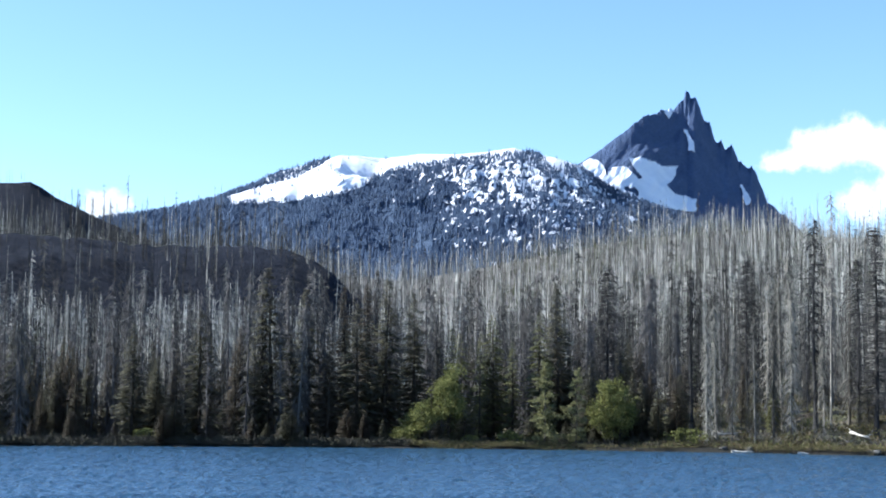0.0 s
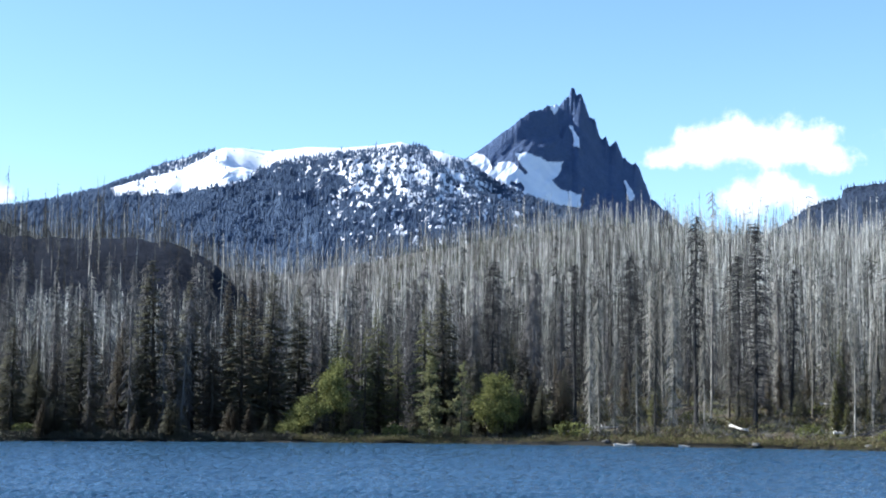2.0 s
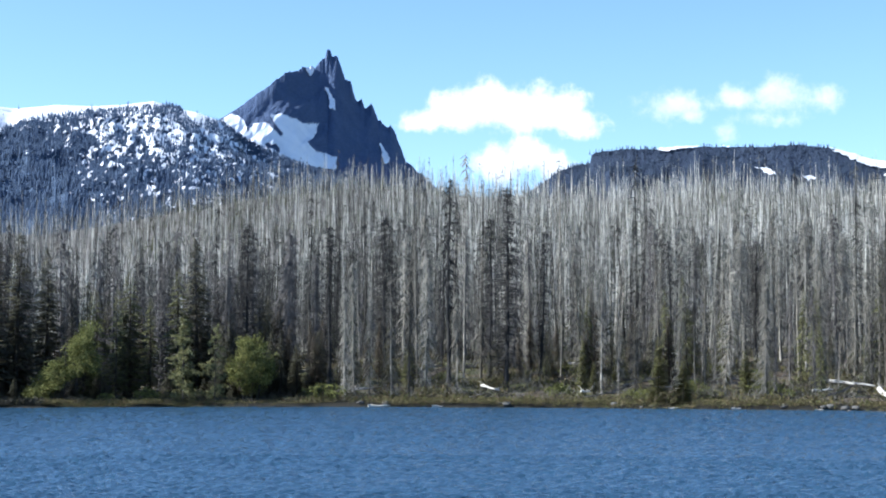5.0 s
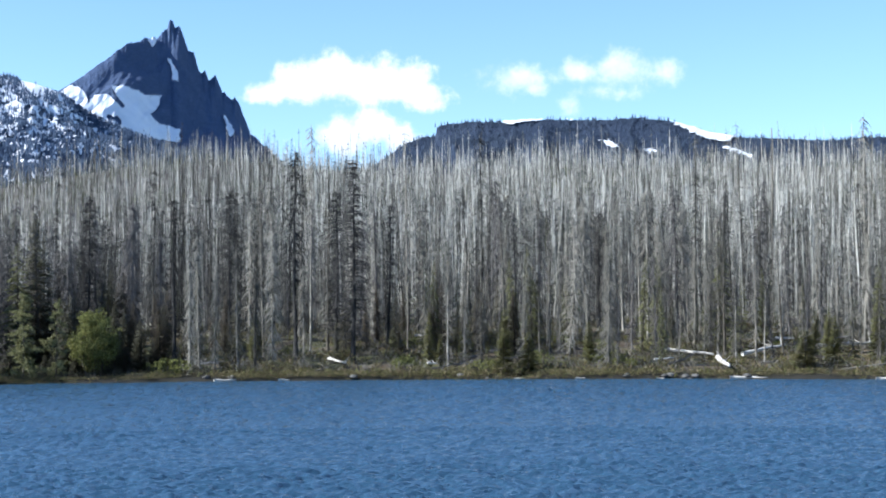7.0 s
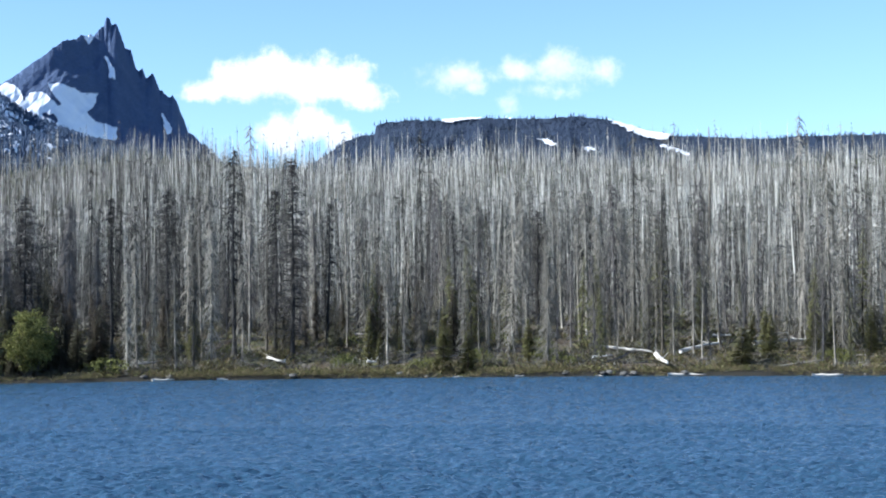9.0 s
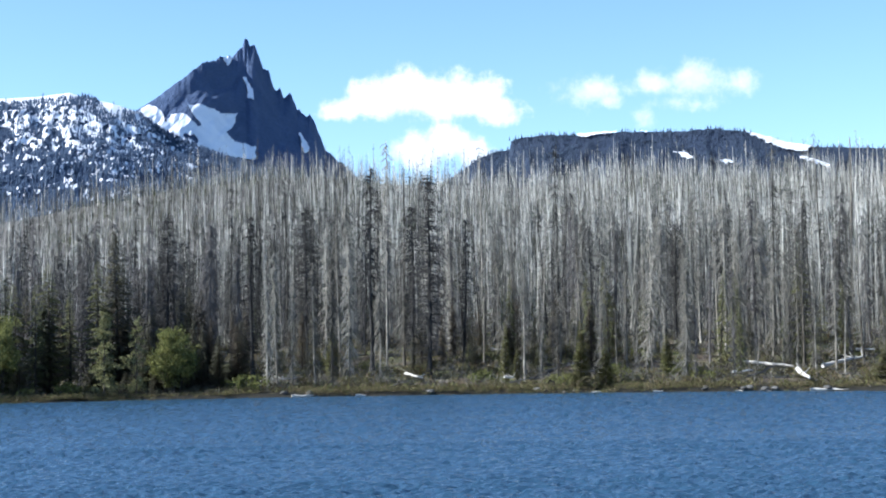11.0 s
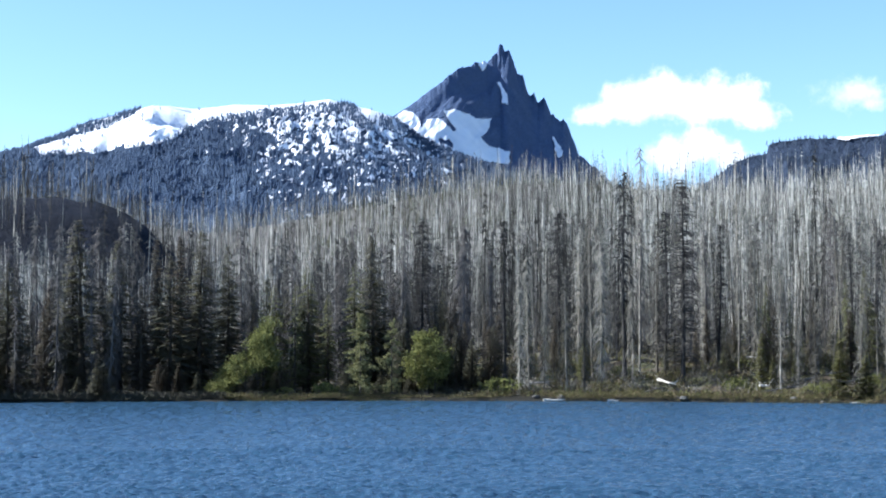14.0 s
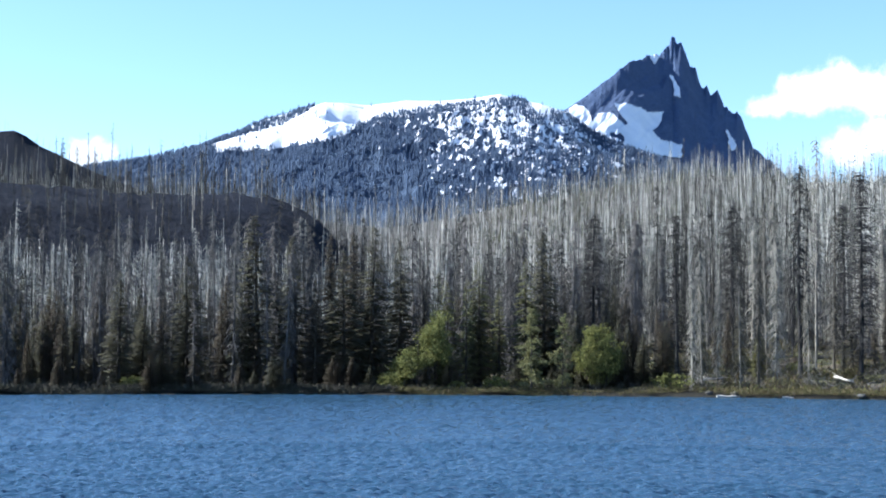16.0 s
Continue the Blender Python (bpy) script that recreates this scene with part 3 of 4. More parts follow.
def burnt_forest(name, seed, n, r0, r1, branches, thick, blade, h0, h1, label, shade=0.0):
    rng = np.random.default_rng(seed)
    a, r, spots = scatter(rng, n, -29, 29, r0, r1)
    keep = rng.random(n) < np.where((a < -11.5) & (r > 455) & (r < 640), 0.55, 1.0)
    spots = spots[keep]
    clump = 0.5 + 0.5 * lumps(spots[:, 0] * 0.02, spots[:, 1] * 0.02, 3)
    h = (h0 + (h1 - h0) * rng.random(len(spots)) ** 1.25) * (0.82 + 0.3 * clump) * np.where(rng.random(len(spots)) < 0.10, 1.65 if r0 > 700 else 1.3, 1.0)
    # Tone also carries painted light and shade, set by bearing and distance.
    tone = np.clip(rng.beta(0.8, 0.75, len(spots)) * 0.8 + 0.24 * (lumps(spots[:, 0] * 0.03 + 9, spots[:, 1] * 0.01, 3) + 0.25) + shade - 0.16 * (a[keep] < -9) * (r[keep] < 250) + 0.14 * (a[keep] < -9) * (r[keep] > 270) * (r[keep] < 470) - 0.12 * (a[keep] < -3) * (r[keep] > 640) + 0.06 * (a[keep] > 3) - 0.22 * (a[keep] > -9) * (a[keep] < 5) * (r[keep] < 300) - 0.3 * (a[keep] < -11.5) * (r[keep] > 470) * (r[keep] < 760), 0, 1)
    kinds = rng.integers(0, 3, len(spots)) + 3 * (tone + rng.normal(0, 0.15, len(spots)) < 0.45)
    parts, tones = [], []
    for k in range(6):
        V, F = snag_template(rng, int(branches * 0.45) if k < 3 else branches, thick * (1.15 if k < 3 else 1.0), blade)
        parts.append(standing(rng, V, F, spots[kinds == k], h[kinds == k]))
        pale = np.where(np.arange(len(V)) < 18, 0.2 if k < 3 else 0.02, -0.02)
        n_k = int((kinds == k).sum())
        mottle = rng.normal(0, 0.14, (n_k, len(V)))
        mottle[:, :18] = np.repeat(rng.normal(0, 0.17, (n_k, 6)) + np.linspace(-0.34, 0.1, 6)[None, :], 3, axis=1)
        tones.append(np.clip((tone[kinds == k][:, None] + pale[None, :] + mottle).ravel(), 0, 1))
    V, F = join(parts)
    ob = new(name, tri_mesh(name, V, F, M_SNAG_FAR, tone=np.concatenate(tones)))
    tagged(ob, label, "dead trees", kind="stuff")


STAND = "dense stand of bare grey fire-killed conifers"
# Negative last numbers put the shade between near trunks into their tone.
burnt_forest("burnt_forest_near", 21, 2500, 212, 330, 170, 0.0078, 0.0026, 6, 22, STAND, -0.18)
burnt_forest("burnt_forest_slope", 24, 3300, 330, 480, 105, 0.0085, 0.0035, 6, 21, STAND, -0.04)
burnt_forest("burnt_forest_middle", 22, 6600, 480, 760, 50, 0.0095, 0.0045, 6, 20, STAND)
burnt_forest("burnt_forest_far", 23, 10500, 760, 1150, 15, 0.009, 0.011, 9, 20, "bleached dead trees covering the far hillside")


def fir_template(rng, sides=5):
    parts = []
    for k in range(2):
        z0, z1, w = 0.02 + 0.38 * k, 0.62 + 0.38 * k, 0.18 - 0.06 * k
        a = np.arange(sides) * 2 * math.pi / sides + rng.random()
        rad = w * rng.uniform(0.7, 1.2, sides)
        V = np.concatenate([np.stack([rad * np.cos(a), rad * np.sin(a), z0 + rng.uniform(-0.05, 0.05, sides)], -1), [[0, 0, z1]]])
        parts.append((V, np.array([(j, (j + 1) % sides, sides) for j in range(sides)])))
    return join(parts)


def feather_template(rng, n):
    """A slim living conifer of unit height: a spire of bent sprays."""
    parts = []
    for _ in range(n):
        z = 0.03 + 0.93 * rng.random() ** 1.15
        a, l = rng.random() * 2 * math.pi, (0.05 + 0.15 * (1 - z)) * rng.uniform(0.6, 1.25)
        w, s = np.array([math.cos(a), math.sin(a), -0.25]), np.array([-math.sin(a), math.cos(a), 0.2])
        p = np.array([0, 0, z])
        parts.append((np.array([p, p + w * l * 0.6 + s * l * 0.3, p + w * l, p + w * l * 0.6 - s * l * 0.3]), np.array([[0, 1, 2], [0, 2, 3]])))
    parts.append((np.array([[0.02, 0, 0], [-0.01, 0.017, 0], [-0.01, -0.017, 0], [0, 0, 1]]), np.array([[0, 1, 3], [1, 2, 3], [2, 0, 3]])))
    return join(parts)


def mountain_trees(name, seed, grid, n, dens, h0, h1, label, mat):
    rng = np.random.default_rng(seed)
    A, EL, D, X, Y, Z = (g.ravel() for g in grid)
    w = dens(A, EL, D) * 1.0
    w = np.where(D < 0.02, np.clip(w, 0, None), 0)
    pick = rng.choice(len(A), n, p=w / w.sum())
    spots = np.stack([X[pick], Y[pick], Z[pick]], -1) + rng.normal(0, 1.5, (n, 3)) * np.array([1, 1, 0])
    h = rng.uniform(h0, h1, n)
    parts = []
    kinds = rng.integers(0, 4, n)
    for k in range(4):
        V, F = fir_template(rng)
        parts.append(standing(rng, V, F, spots[kinds == k], h[kinds == k]))
    V, F = join(parts)
    tagged(new(name, tri_mesh(name, V, F, mat)), label, "trees", kind="stuff")


def hump_density(a, e, d):
    o = hump_open(a, e)
    patch = lumps(a * 8.0, e * 7.0, 5, 0.85)
    zone = np.interp(a, [-18, -13, -11, -9.2, -7, -5, -3, -1], [-0.8, -0.52, -0.3, -0.06, 0.02, 0.0, -0.08, -0.3]) + np.clip((e - 6.6) * 0.13, -0.2, 0.12)
    fringe = np.interp(a, [-19, -18, -14.5, -13.8], [0, 1, 1, 0]) * (d > -0.035)
    return np.maximum(fringe * 1.5, np.where(o > 0.05, 0.006 + 0.14 * (lumps(a * 1.7, e * 5, 3) > 0.3) * (a < -11.5), np.where(patch + zone > 0.05, 0.5, 1.0))) * (e > 4.2)


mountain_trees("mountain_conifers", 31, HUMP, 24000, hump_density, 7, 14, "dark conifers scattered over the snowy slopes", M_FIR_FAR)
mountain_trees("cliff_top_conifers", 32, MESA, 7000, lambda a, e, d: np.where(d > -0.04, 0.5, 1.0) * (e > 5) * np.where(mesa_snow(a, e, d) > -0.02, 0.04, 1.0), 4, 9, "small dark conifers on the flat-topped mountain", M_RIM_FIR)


def rim_snags():
    rng = np.random.default_rng(36)
    A, EL, D, X, Y, Z = BUTTE
    ok = np.nonzero(((np.abs(D) < 0.12) & (A > -28) & (A < -21)).ravel())[0]
    pick = rng.choice(ok, 70)
    spots = np.stack([X.ravel()[pick], Y.ravel()[pick], Z.ravel()[pick] - 1], -1)
    V, F = snag_template(rng, 26, 0.011, 0.007)
    W, G = standing(rng, V, F, spots, rng.uniform(9, 22, 70))
    tagged(new("rim_snags", tri_mesh("rim_snags", W, G, M_SNAG_FAR, tone=np.full(len(W), 0.3))), "bare dead trees along the rim of the butte", "dead trees", kind="stuff")


rim_snags()


def regrowth():
    """Young green conifers coming up under the dead trees."""
    rng = np.random.default_rng(37)
    a, r, spots = scatter(rng, 3800, -13, 29, 226, 560)
    keep = lumps(spots[:, 0] * 0.025, spots[:, 1] * 0.02, 3) + rng.normal(0, 0.2, len(spots)) > 0.0
    spots = spots[keep]
    parts = []
    for k in range(4):
        V, F = feather_template(rng, 56)
        parts.append(standing(rng, V, F, spots[k::4], rng.uniform(2.0, 9.0, len(spots[k::4]))))
    V, F = join(parts)
    tagged(new("young_regrowth", tri_mesh("young_regrowth", V, F, M_REGROWTH)), "olive green young conifers under the dead trees", "trees", kind="stuff")


regrowth()


def hillside_regrowth():
    """Patches of young green far up the burnt hillside."""
    rng = np.random.default_rng(38)
    a, r, spots = scatter(rng, 9000, -8, 29, 560, 1090)
    spots = spots[lumps(spots[:, 0] * 0.018, spots[:, 1] * 0.012, 3) + rng.normal(0, 0.15, len(spots)) > 0.05]
    parts = []
    for k in range(4):
        V, F = feather_template(rng, 14)
        parts.append(standing(rng, V, F, spots[k::4], rng.uniform(3.0, 9.0, len(spots[k::4]))))
    V, F = join(parts)
    tagged(new("hillside_regrowth", tri_mesh("hillside_regrowth", V, F, M_REGROWTH)), "olive young conifers in patches on the burnt hillside", "trees", kind="stuff")


hillside_regrowth()


# ---- trees and shore things ----
def part(name, me, parent, label=""):
    ob = new(name, me)
    ob.parent = parent
    if label:
        tagged(ob, label)
    return ob


def kite(p, way, out, l, w):
    """A leaf spray: a bent four-cornered blade."""
    m = p + way * (l * 0.45)
    return np.array([p, m + out * w, p + way * l, m - out * w + np.array([0, 0, -0.15 * w])]), np.array([[0, 1, 2], [0, 2, 3]])


def unit(v):
    return v / (np.linalg.norm(v) + 1e-9)


def conifer_meshes(seed, width, levels, per, gap, mat, droop=0.35, start=0.06, spray=1.0, ragged=0.0):
    """Trunk and crown of a living conifer of unit height."""
    rng = np.random.default_rng(seed)
    zz = np.linspace(-0.03, 1, 7)
    bend = np.cumsum(rng.normal(0, 0.002, (7, 2)), 0)
    trunk = tube(np.column_stack([bend, zz]), 0.013 * (1 - zz * 0.97).clip(0.03), 7)
    parts = []
    for z in np.linspace(start, 0.985, levels):
        tip = spray * (0.5 + 0.5 * min(1, (1 - z) / 0.3))
        lim = width * ((1 - z) ** 0.75) * (0.55 + 0.45 * min(1, z / 0.22))
        for a in rng.random(per) * 2 * math.pi:
            if rng.random() < gap:
                continue
            l = lim * rng.uniform(0.45, 1.2) + 0.003
            d = np.array([math.cos(a), math.sin(a), 0.12 - droop * rng.uniform(0.5, 1.4)])
            side = np.array([-math.sin(a), math.cos(a), 0])
            p0 = np.array([0, 0, z + rng.normal(0, 0.006 + 0.02 * ragged)])
            k = max(2, int(l / 0.013))
            for s in np.linspace(0.25, 1.0, k):
                q = p0 + d * (l * s) + np.array([0, 0, 0.04 * l * math.sin(3 * s)])
                for sg in (-1, 1):
                    w = unit(d * 0.7 + side * sg * rng.uniform(0.3, 1.0) + np.array([0, 0, -0.25 * rng.random()]))
                    parts.append(kite(q, w, unit(np.cross(w, [0, 0, 1]) + [0, 0, 0.3 * sg]), tip * rng.uniform(0.014, 0.026), tip * rng.uniform(0.0045, 0.009)))
    V, F = join(parts)
    return tri_mesh("trunk", *trunk, M_BARK, True), tri_mesh("crown", V, F, mat)


def bushy_conifer_meshes(seed, width, boughs, mat):
    """Trunk and loose, uneven, bushy boughs of a young conifer of unit height."""
    rng = np.random.default_rng(seed)
    zz = np.linspace(-0.03, 1, 7)
    bend = np.cumsum(rng.normal(0, 0.004, (7, 2)), 0)
    trunk = tube(np.column_stack([bend, zz]), 0.012 * (1 - zz * 0.95).clip(0.04), 7)
    parts = []
    for _ in range(boughs):
        z = 0.03 + 0.94 * rng.random() ** 1.1
        a = rng.random() * 2 * math.pi
        l = width * (1 - z) ** 0.7 * rng.uniform(0.35, 1.2) * (0.85 + 0.3 * math.sin(3 * a + 9 * z)) + 0.02
        d = np.array([math.cos(a), math.sin(a), rng.uniform(-0.35, 0.3)])
        p0 = np.array([np.interp(z, zz, bend[:, 0]), np.interp(z, zz, bend[:, 1]), z])
        parts.append(tube([p0, p0 + d * l * 0.8], [0.0028, 0.0008], 3))
        for _ in range(int(14 + 150 * l)):
            t = 0.2 + 0.8 * rng.random() ** 0.7
            q = p0 + d * l * t + rng.normal(0, 1, 3) * np.array([0.014, 0.014, 0.009])
            w = unit(d * 0.5 + rng.normal(0, 0.7, 3) + np.array([0, 0, -0.15]))
            parts.append(kite(q, w, unit(np.cross(w, rng.normal(0, 1, 3))), rng.uniform(0.018, 0.034), rng.uniform(0.005, 0.010)))
    return tri_mesh("trunk", *trunk, M_BARK, True), tri_mesh("crown", *join(parts), mat)


def snag_meshes(seed, branches, spread, hang, low, wood, twig_mat, thick=0.0078, broken=False):
    """Trunk and dead branches of a fire-killed conifer of unit height."""
    rng = np.random.default_rng(seed)
    zz = np.linspace(-0.03, 1, 9)
    bend = np.cumsum(rng.normal(0, 0.0025, (9, 2)), 0)
    rad = thick * (1 - zz * (0.75 if broken else 0.93))
    rad[0] *= 1.35
    trunk = tube(np.column_stack([bend, zz]), rad, 8)
    parts = []
    for _ in range(branches):
        z = low + (0.98 - low) * rng.random() ** 0.85
        a = rng.random() * 2 * math.pi
        l = spread * (0.35 + 0.65 * (1 - z) ** 0.6) * rng.uniform(0.35, 1.25)
        fall = hang * rng.uniform(0.3, 1.5)
        d = np.array([math.cos(a), math.sin(a), -fall])
        b0 = np.array([np.interp(z, zz, bend[:, 0]), np.interp(z, zz, bend[:, 1]), z])
        p1 = b0 + d * l * 0.55 + np.array([0, 0, 0.1 * l])
        p2 = b0 + d * l + np.array([0, 0, -0.15 * l * fall])
        parts.append(tube([b0, p1, p2], [0.002, 0.0014, 0.0005], 3))
        for _ in range(4):
            s = rng.uniform(0.3, 1)
            q = b0 + (p2 - b0) * s
            w = unit(d + rng.normal(0, 0.6, 3) + np.array([0, 0, -hang]))
            e = q + w * l * rng.uniform(0.25, 0.6)
            o = unit(np.cross(w, [0.3, 0.2, 1])) * 0.0014
            parts.append((np.array([q + o, q - o, e]), np.array([[0, 1, 2]])))
    V, F = join(parts)
    return tri_mesh("trunk", *trunk, wood, True), tri_mesh("dead_foliage", V, F, twig_mat)


def ground_at(az, r):
    x, y, _ = place(az, r)
    return float(land(x, y))


def stand(meshes, names, az, r, top_el, thing, label, category, group, rng, fat=1.0, lean=1.2):
    """Set a tree on the ground so that its top reaches the given angle above the eye's level."""
    z = ground_at(az, r)
    h = max(1.2, EYE_H + r * math.tan(radians(top_el)) - z)
    x, y, _ = place(az, r)
    root = new(thing)
    root.matrix_basis = pose(x, y, z - 0.02, rng.normal(0, lean), rng.normal(0, lean), rng.uniform(0, 360)) @ Matrix.Diagonal((h * fat, h * fat, h, 1))
    for me, nm in zip(meshes, names):
        ob = part(nm, me, root)
        if nm == "dead_foliage":
            tagged(ob, "brittle bare twigs", kind="stuff")
    return tagged(root, label, category, group)


T_FIR = [conifer_meshes(50 + k, w, 48, 11, g, M_RUST if k in (1, 3) else M_NEEDLE, spray=1.15) for k, (w, g) in enumerate([(0.12, 0.12), (0.10, 0.2), (0.14, 0.25), (0.09, 0.15), (0.115, 0.3)])]
T_PALE = bushy_conifer_meshes(60, 0.27, 120, M_PALE)
T_THIN = bushy_conifer_meshes(66, 0.26, 60, M_PALE)
T_GREEN = [conifer_meshes(64, 0.15, 44, 9, 0.2, M_OLIVE, spray=1.2), conifer_meshes(65, 0.12, 40, 9, 0.25, M_OLIVE, spray=1.2)]
T_YOUNG = [conifer_meshes(61, 0.30, 26, 11, 0.05, M_NEEDLE, 0.2, 0.02, 2.0), conifer_meshes(62, 0.22, 22, 8, 0.15, M_OLIVE, 0.2, 0.03, 1.5)]
T_COLUMN = conifer_meshes(63, 0.2, 40, 12, 0.1, M_YOUNG, 0.0, 0.0, 1.9, 1.0)
T_SNAG = [snag_meshes(70, 260, 0.085, 0.9, 0.04, M_SNAG, M_TWIG), snag_meshes(71, 190, 0.07, 0.6, 0.08, M_SNAG, M_TWIG), snag_meshes(72, 110, 0.06, 0.4, 0.2, M_SNAG, M_TWIG),
          snag_meshes(73, 300, 0.075, 1.2, 0.02, M_SNAG, M_TWIG), snag_meshes(74, 36, 0.04, 0.4, 0.35, M_SNAG, M_TWIG, 0.0105, True), snag_meshes(75, 220, 0.09, 0.7, 0.1, M_SNAG, M_TWIG)]
# Snags in the darker wood, which puts the left stand's shade into colour.
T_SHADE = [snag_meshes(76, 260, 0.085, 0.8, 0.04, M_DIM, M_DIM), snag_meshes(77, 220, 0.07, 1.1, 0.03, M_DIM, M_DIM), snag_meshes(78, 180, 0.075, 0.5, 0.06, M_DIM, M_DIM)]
T_DARK = [snag_meshes(80, 640, 0.095, 0.2, 0.1, M_CHAR, M_CHAR, 0.011), snag_meshes(81, 480, 0.08, 0.2, 0.15, M_CHAR, M_CHAR, 0.011), snag_meshes(82, 260, 0.08, 0.5, 0.15, M_CHAR, M_CHAR, 0.010)]
FIR_PARTS, SNAG_PARTS = ("trunk", "crown"), ("trunk", "dead_foliage")
rng = np.random.default_rng(7)
FIR_LABEL = "tall narrow dark green conifer at the lake edge"
for k, (az, top, r) in enumerate([(-20.7, 2.05, 186), (-19.2, 1.2, 184), (-18.3, 2.6, 190), (-17.1, 1.4, 186), (-15.8, 4.13, 186), (-14.5, 3.44, 192), (-13.1, 3.5, 190), (-12.75, 2.9, 186), (-12.33, 3.6, 193),
                                  (-11.76, 3.81, 188), (-10.74, 3.3, 192), (-9.5, 2.16, 187), (-9.0, 1.9, 190), (-8.4, 1.9, 186), (-7.9, 2.58, 190), (-7.2, 1.6, 188), (-6.2, 2.69, 189),
                                  (-5.54, 3.7, 191), (-4.9, 1.5, 189), (-4.3, 1.0, 190), (-2.6, 0.4, 188), (-13.8, 1.8, 184), (-16.4, 1.2, 185), (-22.6, 1.0, 186), (-24.2, 0.8, 188), (-26.4, 1.5, 187),
                                  (18.68, 3.18, 196), (20.04, 1.66, 200), (24.0, 1.9, 197), (25.6, 3.0, 200), (16.9, 0.6, 205), (8.6, 1.6, 200), (5.2, 1.0, 196), (6.3, 1.2, 200), (9.2, 0.6, 196)]):
    stand(T_GREEN[k % 2] if -9.6 < az < -6 or az > 18 else T_FIR[k % 5], FIR_PARTS, az, r, top, "conifer", "tall mid-green conifer behind the lakeside shrubs" if -9.6 < az < -6 else FIR_LABEL if az < 0 else "dark green conifer among bare grey snags", "conifer", "conifers by the lake", rng, rng.uniform(1.2, 1.6) if az < -9.6 else 0.75 if az > 18 else rng.uniform(0.95, 1.3))
for _ in range(170):
    az = rng.uniform(-28, -2.5)
    stand(T_FIR[rng.integers(5)], FIR_PARTS, az, rng.uniform(189, 235), rng.uniform(-0.8, 2.0), "conifer", "dark green conifer in the shaded lakeside stand", "conifer", "conifers by the lake", rng, rng.uniform(0.9, 1.3))
for _ in range(60):
    stand(T_FIR[rng.integers(5)], FIR_PARTS, rng.uniform(-28, -11.8), rng.uniform(187, 208), rng.uniform(-0.9, 1.1), "conifer", "low dark conifer in the shaded lakeside stand", "conifer", "conifers by the lake", rng, rng.uniform(1.3, 1.8))
for _ in range(40):
    az = rng.uniform(-28, -2)
    stand(T_FIR[rng.integers(5)], FIR_PARTS, az, rng.uniform(176.8, 179.5) if az < -11.5 else rng.uniform(180, 184), rng.uniform(-1.7, -0.7) if az < -11.5 else rng.uniform(-1.5, -0.9), "conifer", "small dark conifer overhanging the shaded waterline", "conifer", "conifers by the lake", rng, rng.uniform(2.2, 3.4))
for _ in range(16):
    az = rng.uniform(-4.9, -1.2)
    stand(T_FIR[rng.integers(5)], FIR_PARTS, az, rng.uniform(184, 193), rng.uniform(-0.9, 0.9), "conifer", "low dark conifer filling the gap behind the shrubs", "conifer", "conifers by the lake", rng, rng.uniform(1.4, 2.0))
stand(T_PALE, FIR_PARTS, -6.05, 178.6, 0.9, "pale_conifer", "pale green open-branched young conifer leaning over the shore", "conifer", "", rng, 1.0)
stand(T_THIN, FIR_PARTS, -4.95, 179.5, 0.75, "pale_conifer", "sparse pale green conifer with dead lower limbs", "conifer", "", rng, 0.9)
for k, (az, top, r) in enumerate([(10.86, -0.45, 178.8), (11.75, -0.6, 179.0), (21.46, -0.58, 180.5), (10.3, -0.9, 186), (12.4, -1.1, 190), (8.0, -0.6, 190), (22.6, -0.3, 196), (24.3, -0.4, 192), (19.9, 0.2, 203), (6.9, -0.3, 192),
                                  (13.3, -0.2, 214), (15.2, -0.4, 210), (17.5, -0.3, 207), (3.0, -0.8, 192), (26.0, 0.3, 196), (23.2, 0.6, 205)]):
    stand(T_YOUNG[k % 2] if k > 2 else T_COLUMN, FIR_PARTS, az, r, top, "young_conifer", "bushy young green conifer on the bank" if k < 3 else "small olive green young conifer among fallen logs", "conifer", "young conifers on the bank", rng, 2.0 if k == 2 else 1.5 if k < 2 else 1.0)
for _ in range(15):
    az, r = rng.uniform(1.5, 28), rng.uniform(183, 197)
    stand(T_COLUMN, FIR_PARTS, az, r, rng.uniform(-1.0, 0.3), "young_conifer", "slim olive green sapling on the bank", "conifer", "young conifers on the bank", rng, rng.uniform(0.7, 1.1))
for _ in range(30):
    stand(T_FIR[(1, 3, 4)[rng.integers(3)]], FIR_PARTS, rng.uniform(-3, 13), rng.uniform(190, 215), rng.uniform(-0.8, 1.6), "conifer", "small browned conifer among bare grey snags", "conifer", "conifers by the lake", rng, rng.uniform(1.0, 1.5))
for _ in range(22):
    stand(T_YOUNG[1], FIR_PARTS, rng.uniform(2, 27), rng.uniform(192, 240), rng.uniform(-0.3, 1.6), "young_conifer", "slim olive green conifer among bare grey snags", "conifer", "young conifers on the bank", rng, rng.uniform(0.5, 0.8))
for k, (az, top, r) in enumerate([(-3.8, 4.37, 195), (-0.85, 4.3, 192), (3.36, 6.05, 190), (5.48, 5.76, 188), (4.85, 4.6, 196), (11.34, 3.8, 205), (14.28, 3.76, 215), (6.7, 4.1, 200), (-14.1, 3.0, 196), (1.1, 4.6, 205)]):
    stand(T_DARK[k % 3], SNAG_PARTS, az, r, top, "charred_snag", "charred dark dead conifer with stubby side branches", "dead tree", "charred snags", rng, 1.1, 0.5)
SNAG_LABELS = ["grey dead conifer hung with drooping dead branches", "weathered grey dead conifer with short bare branches", "slender bleached snag with very few branches",
               "grey dead conifer thick with hanging dead twigs", "bare bleached pole of a dead tree with a broken top", "grey dead conifer with spreading dead limbs"]
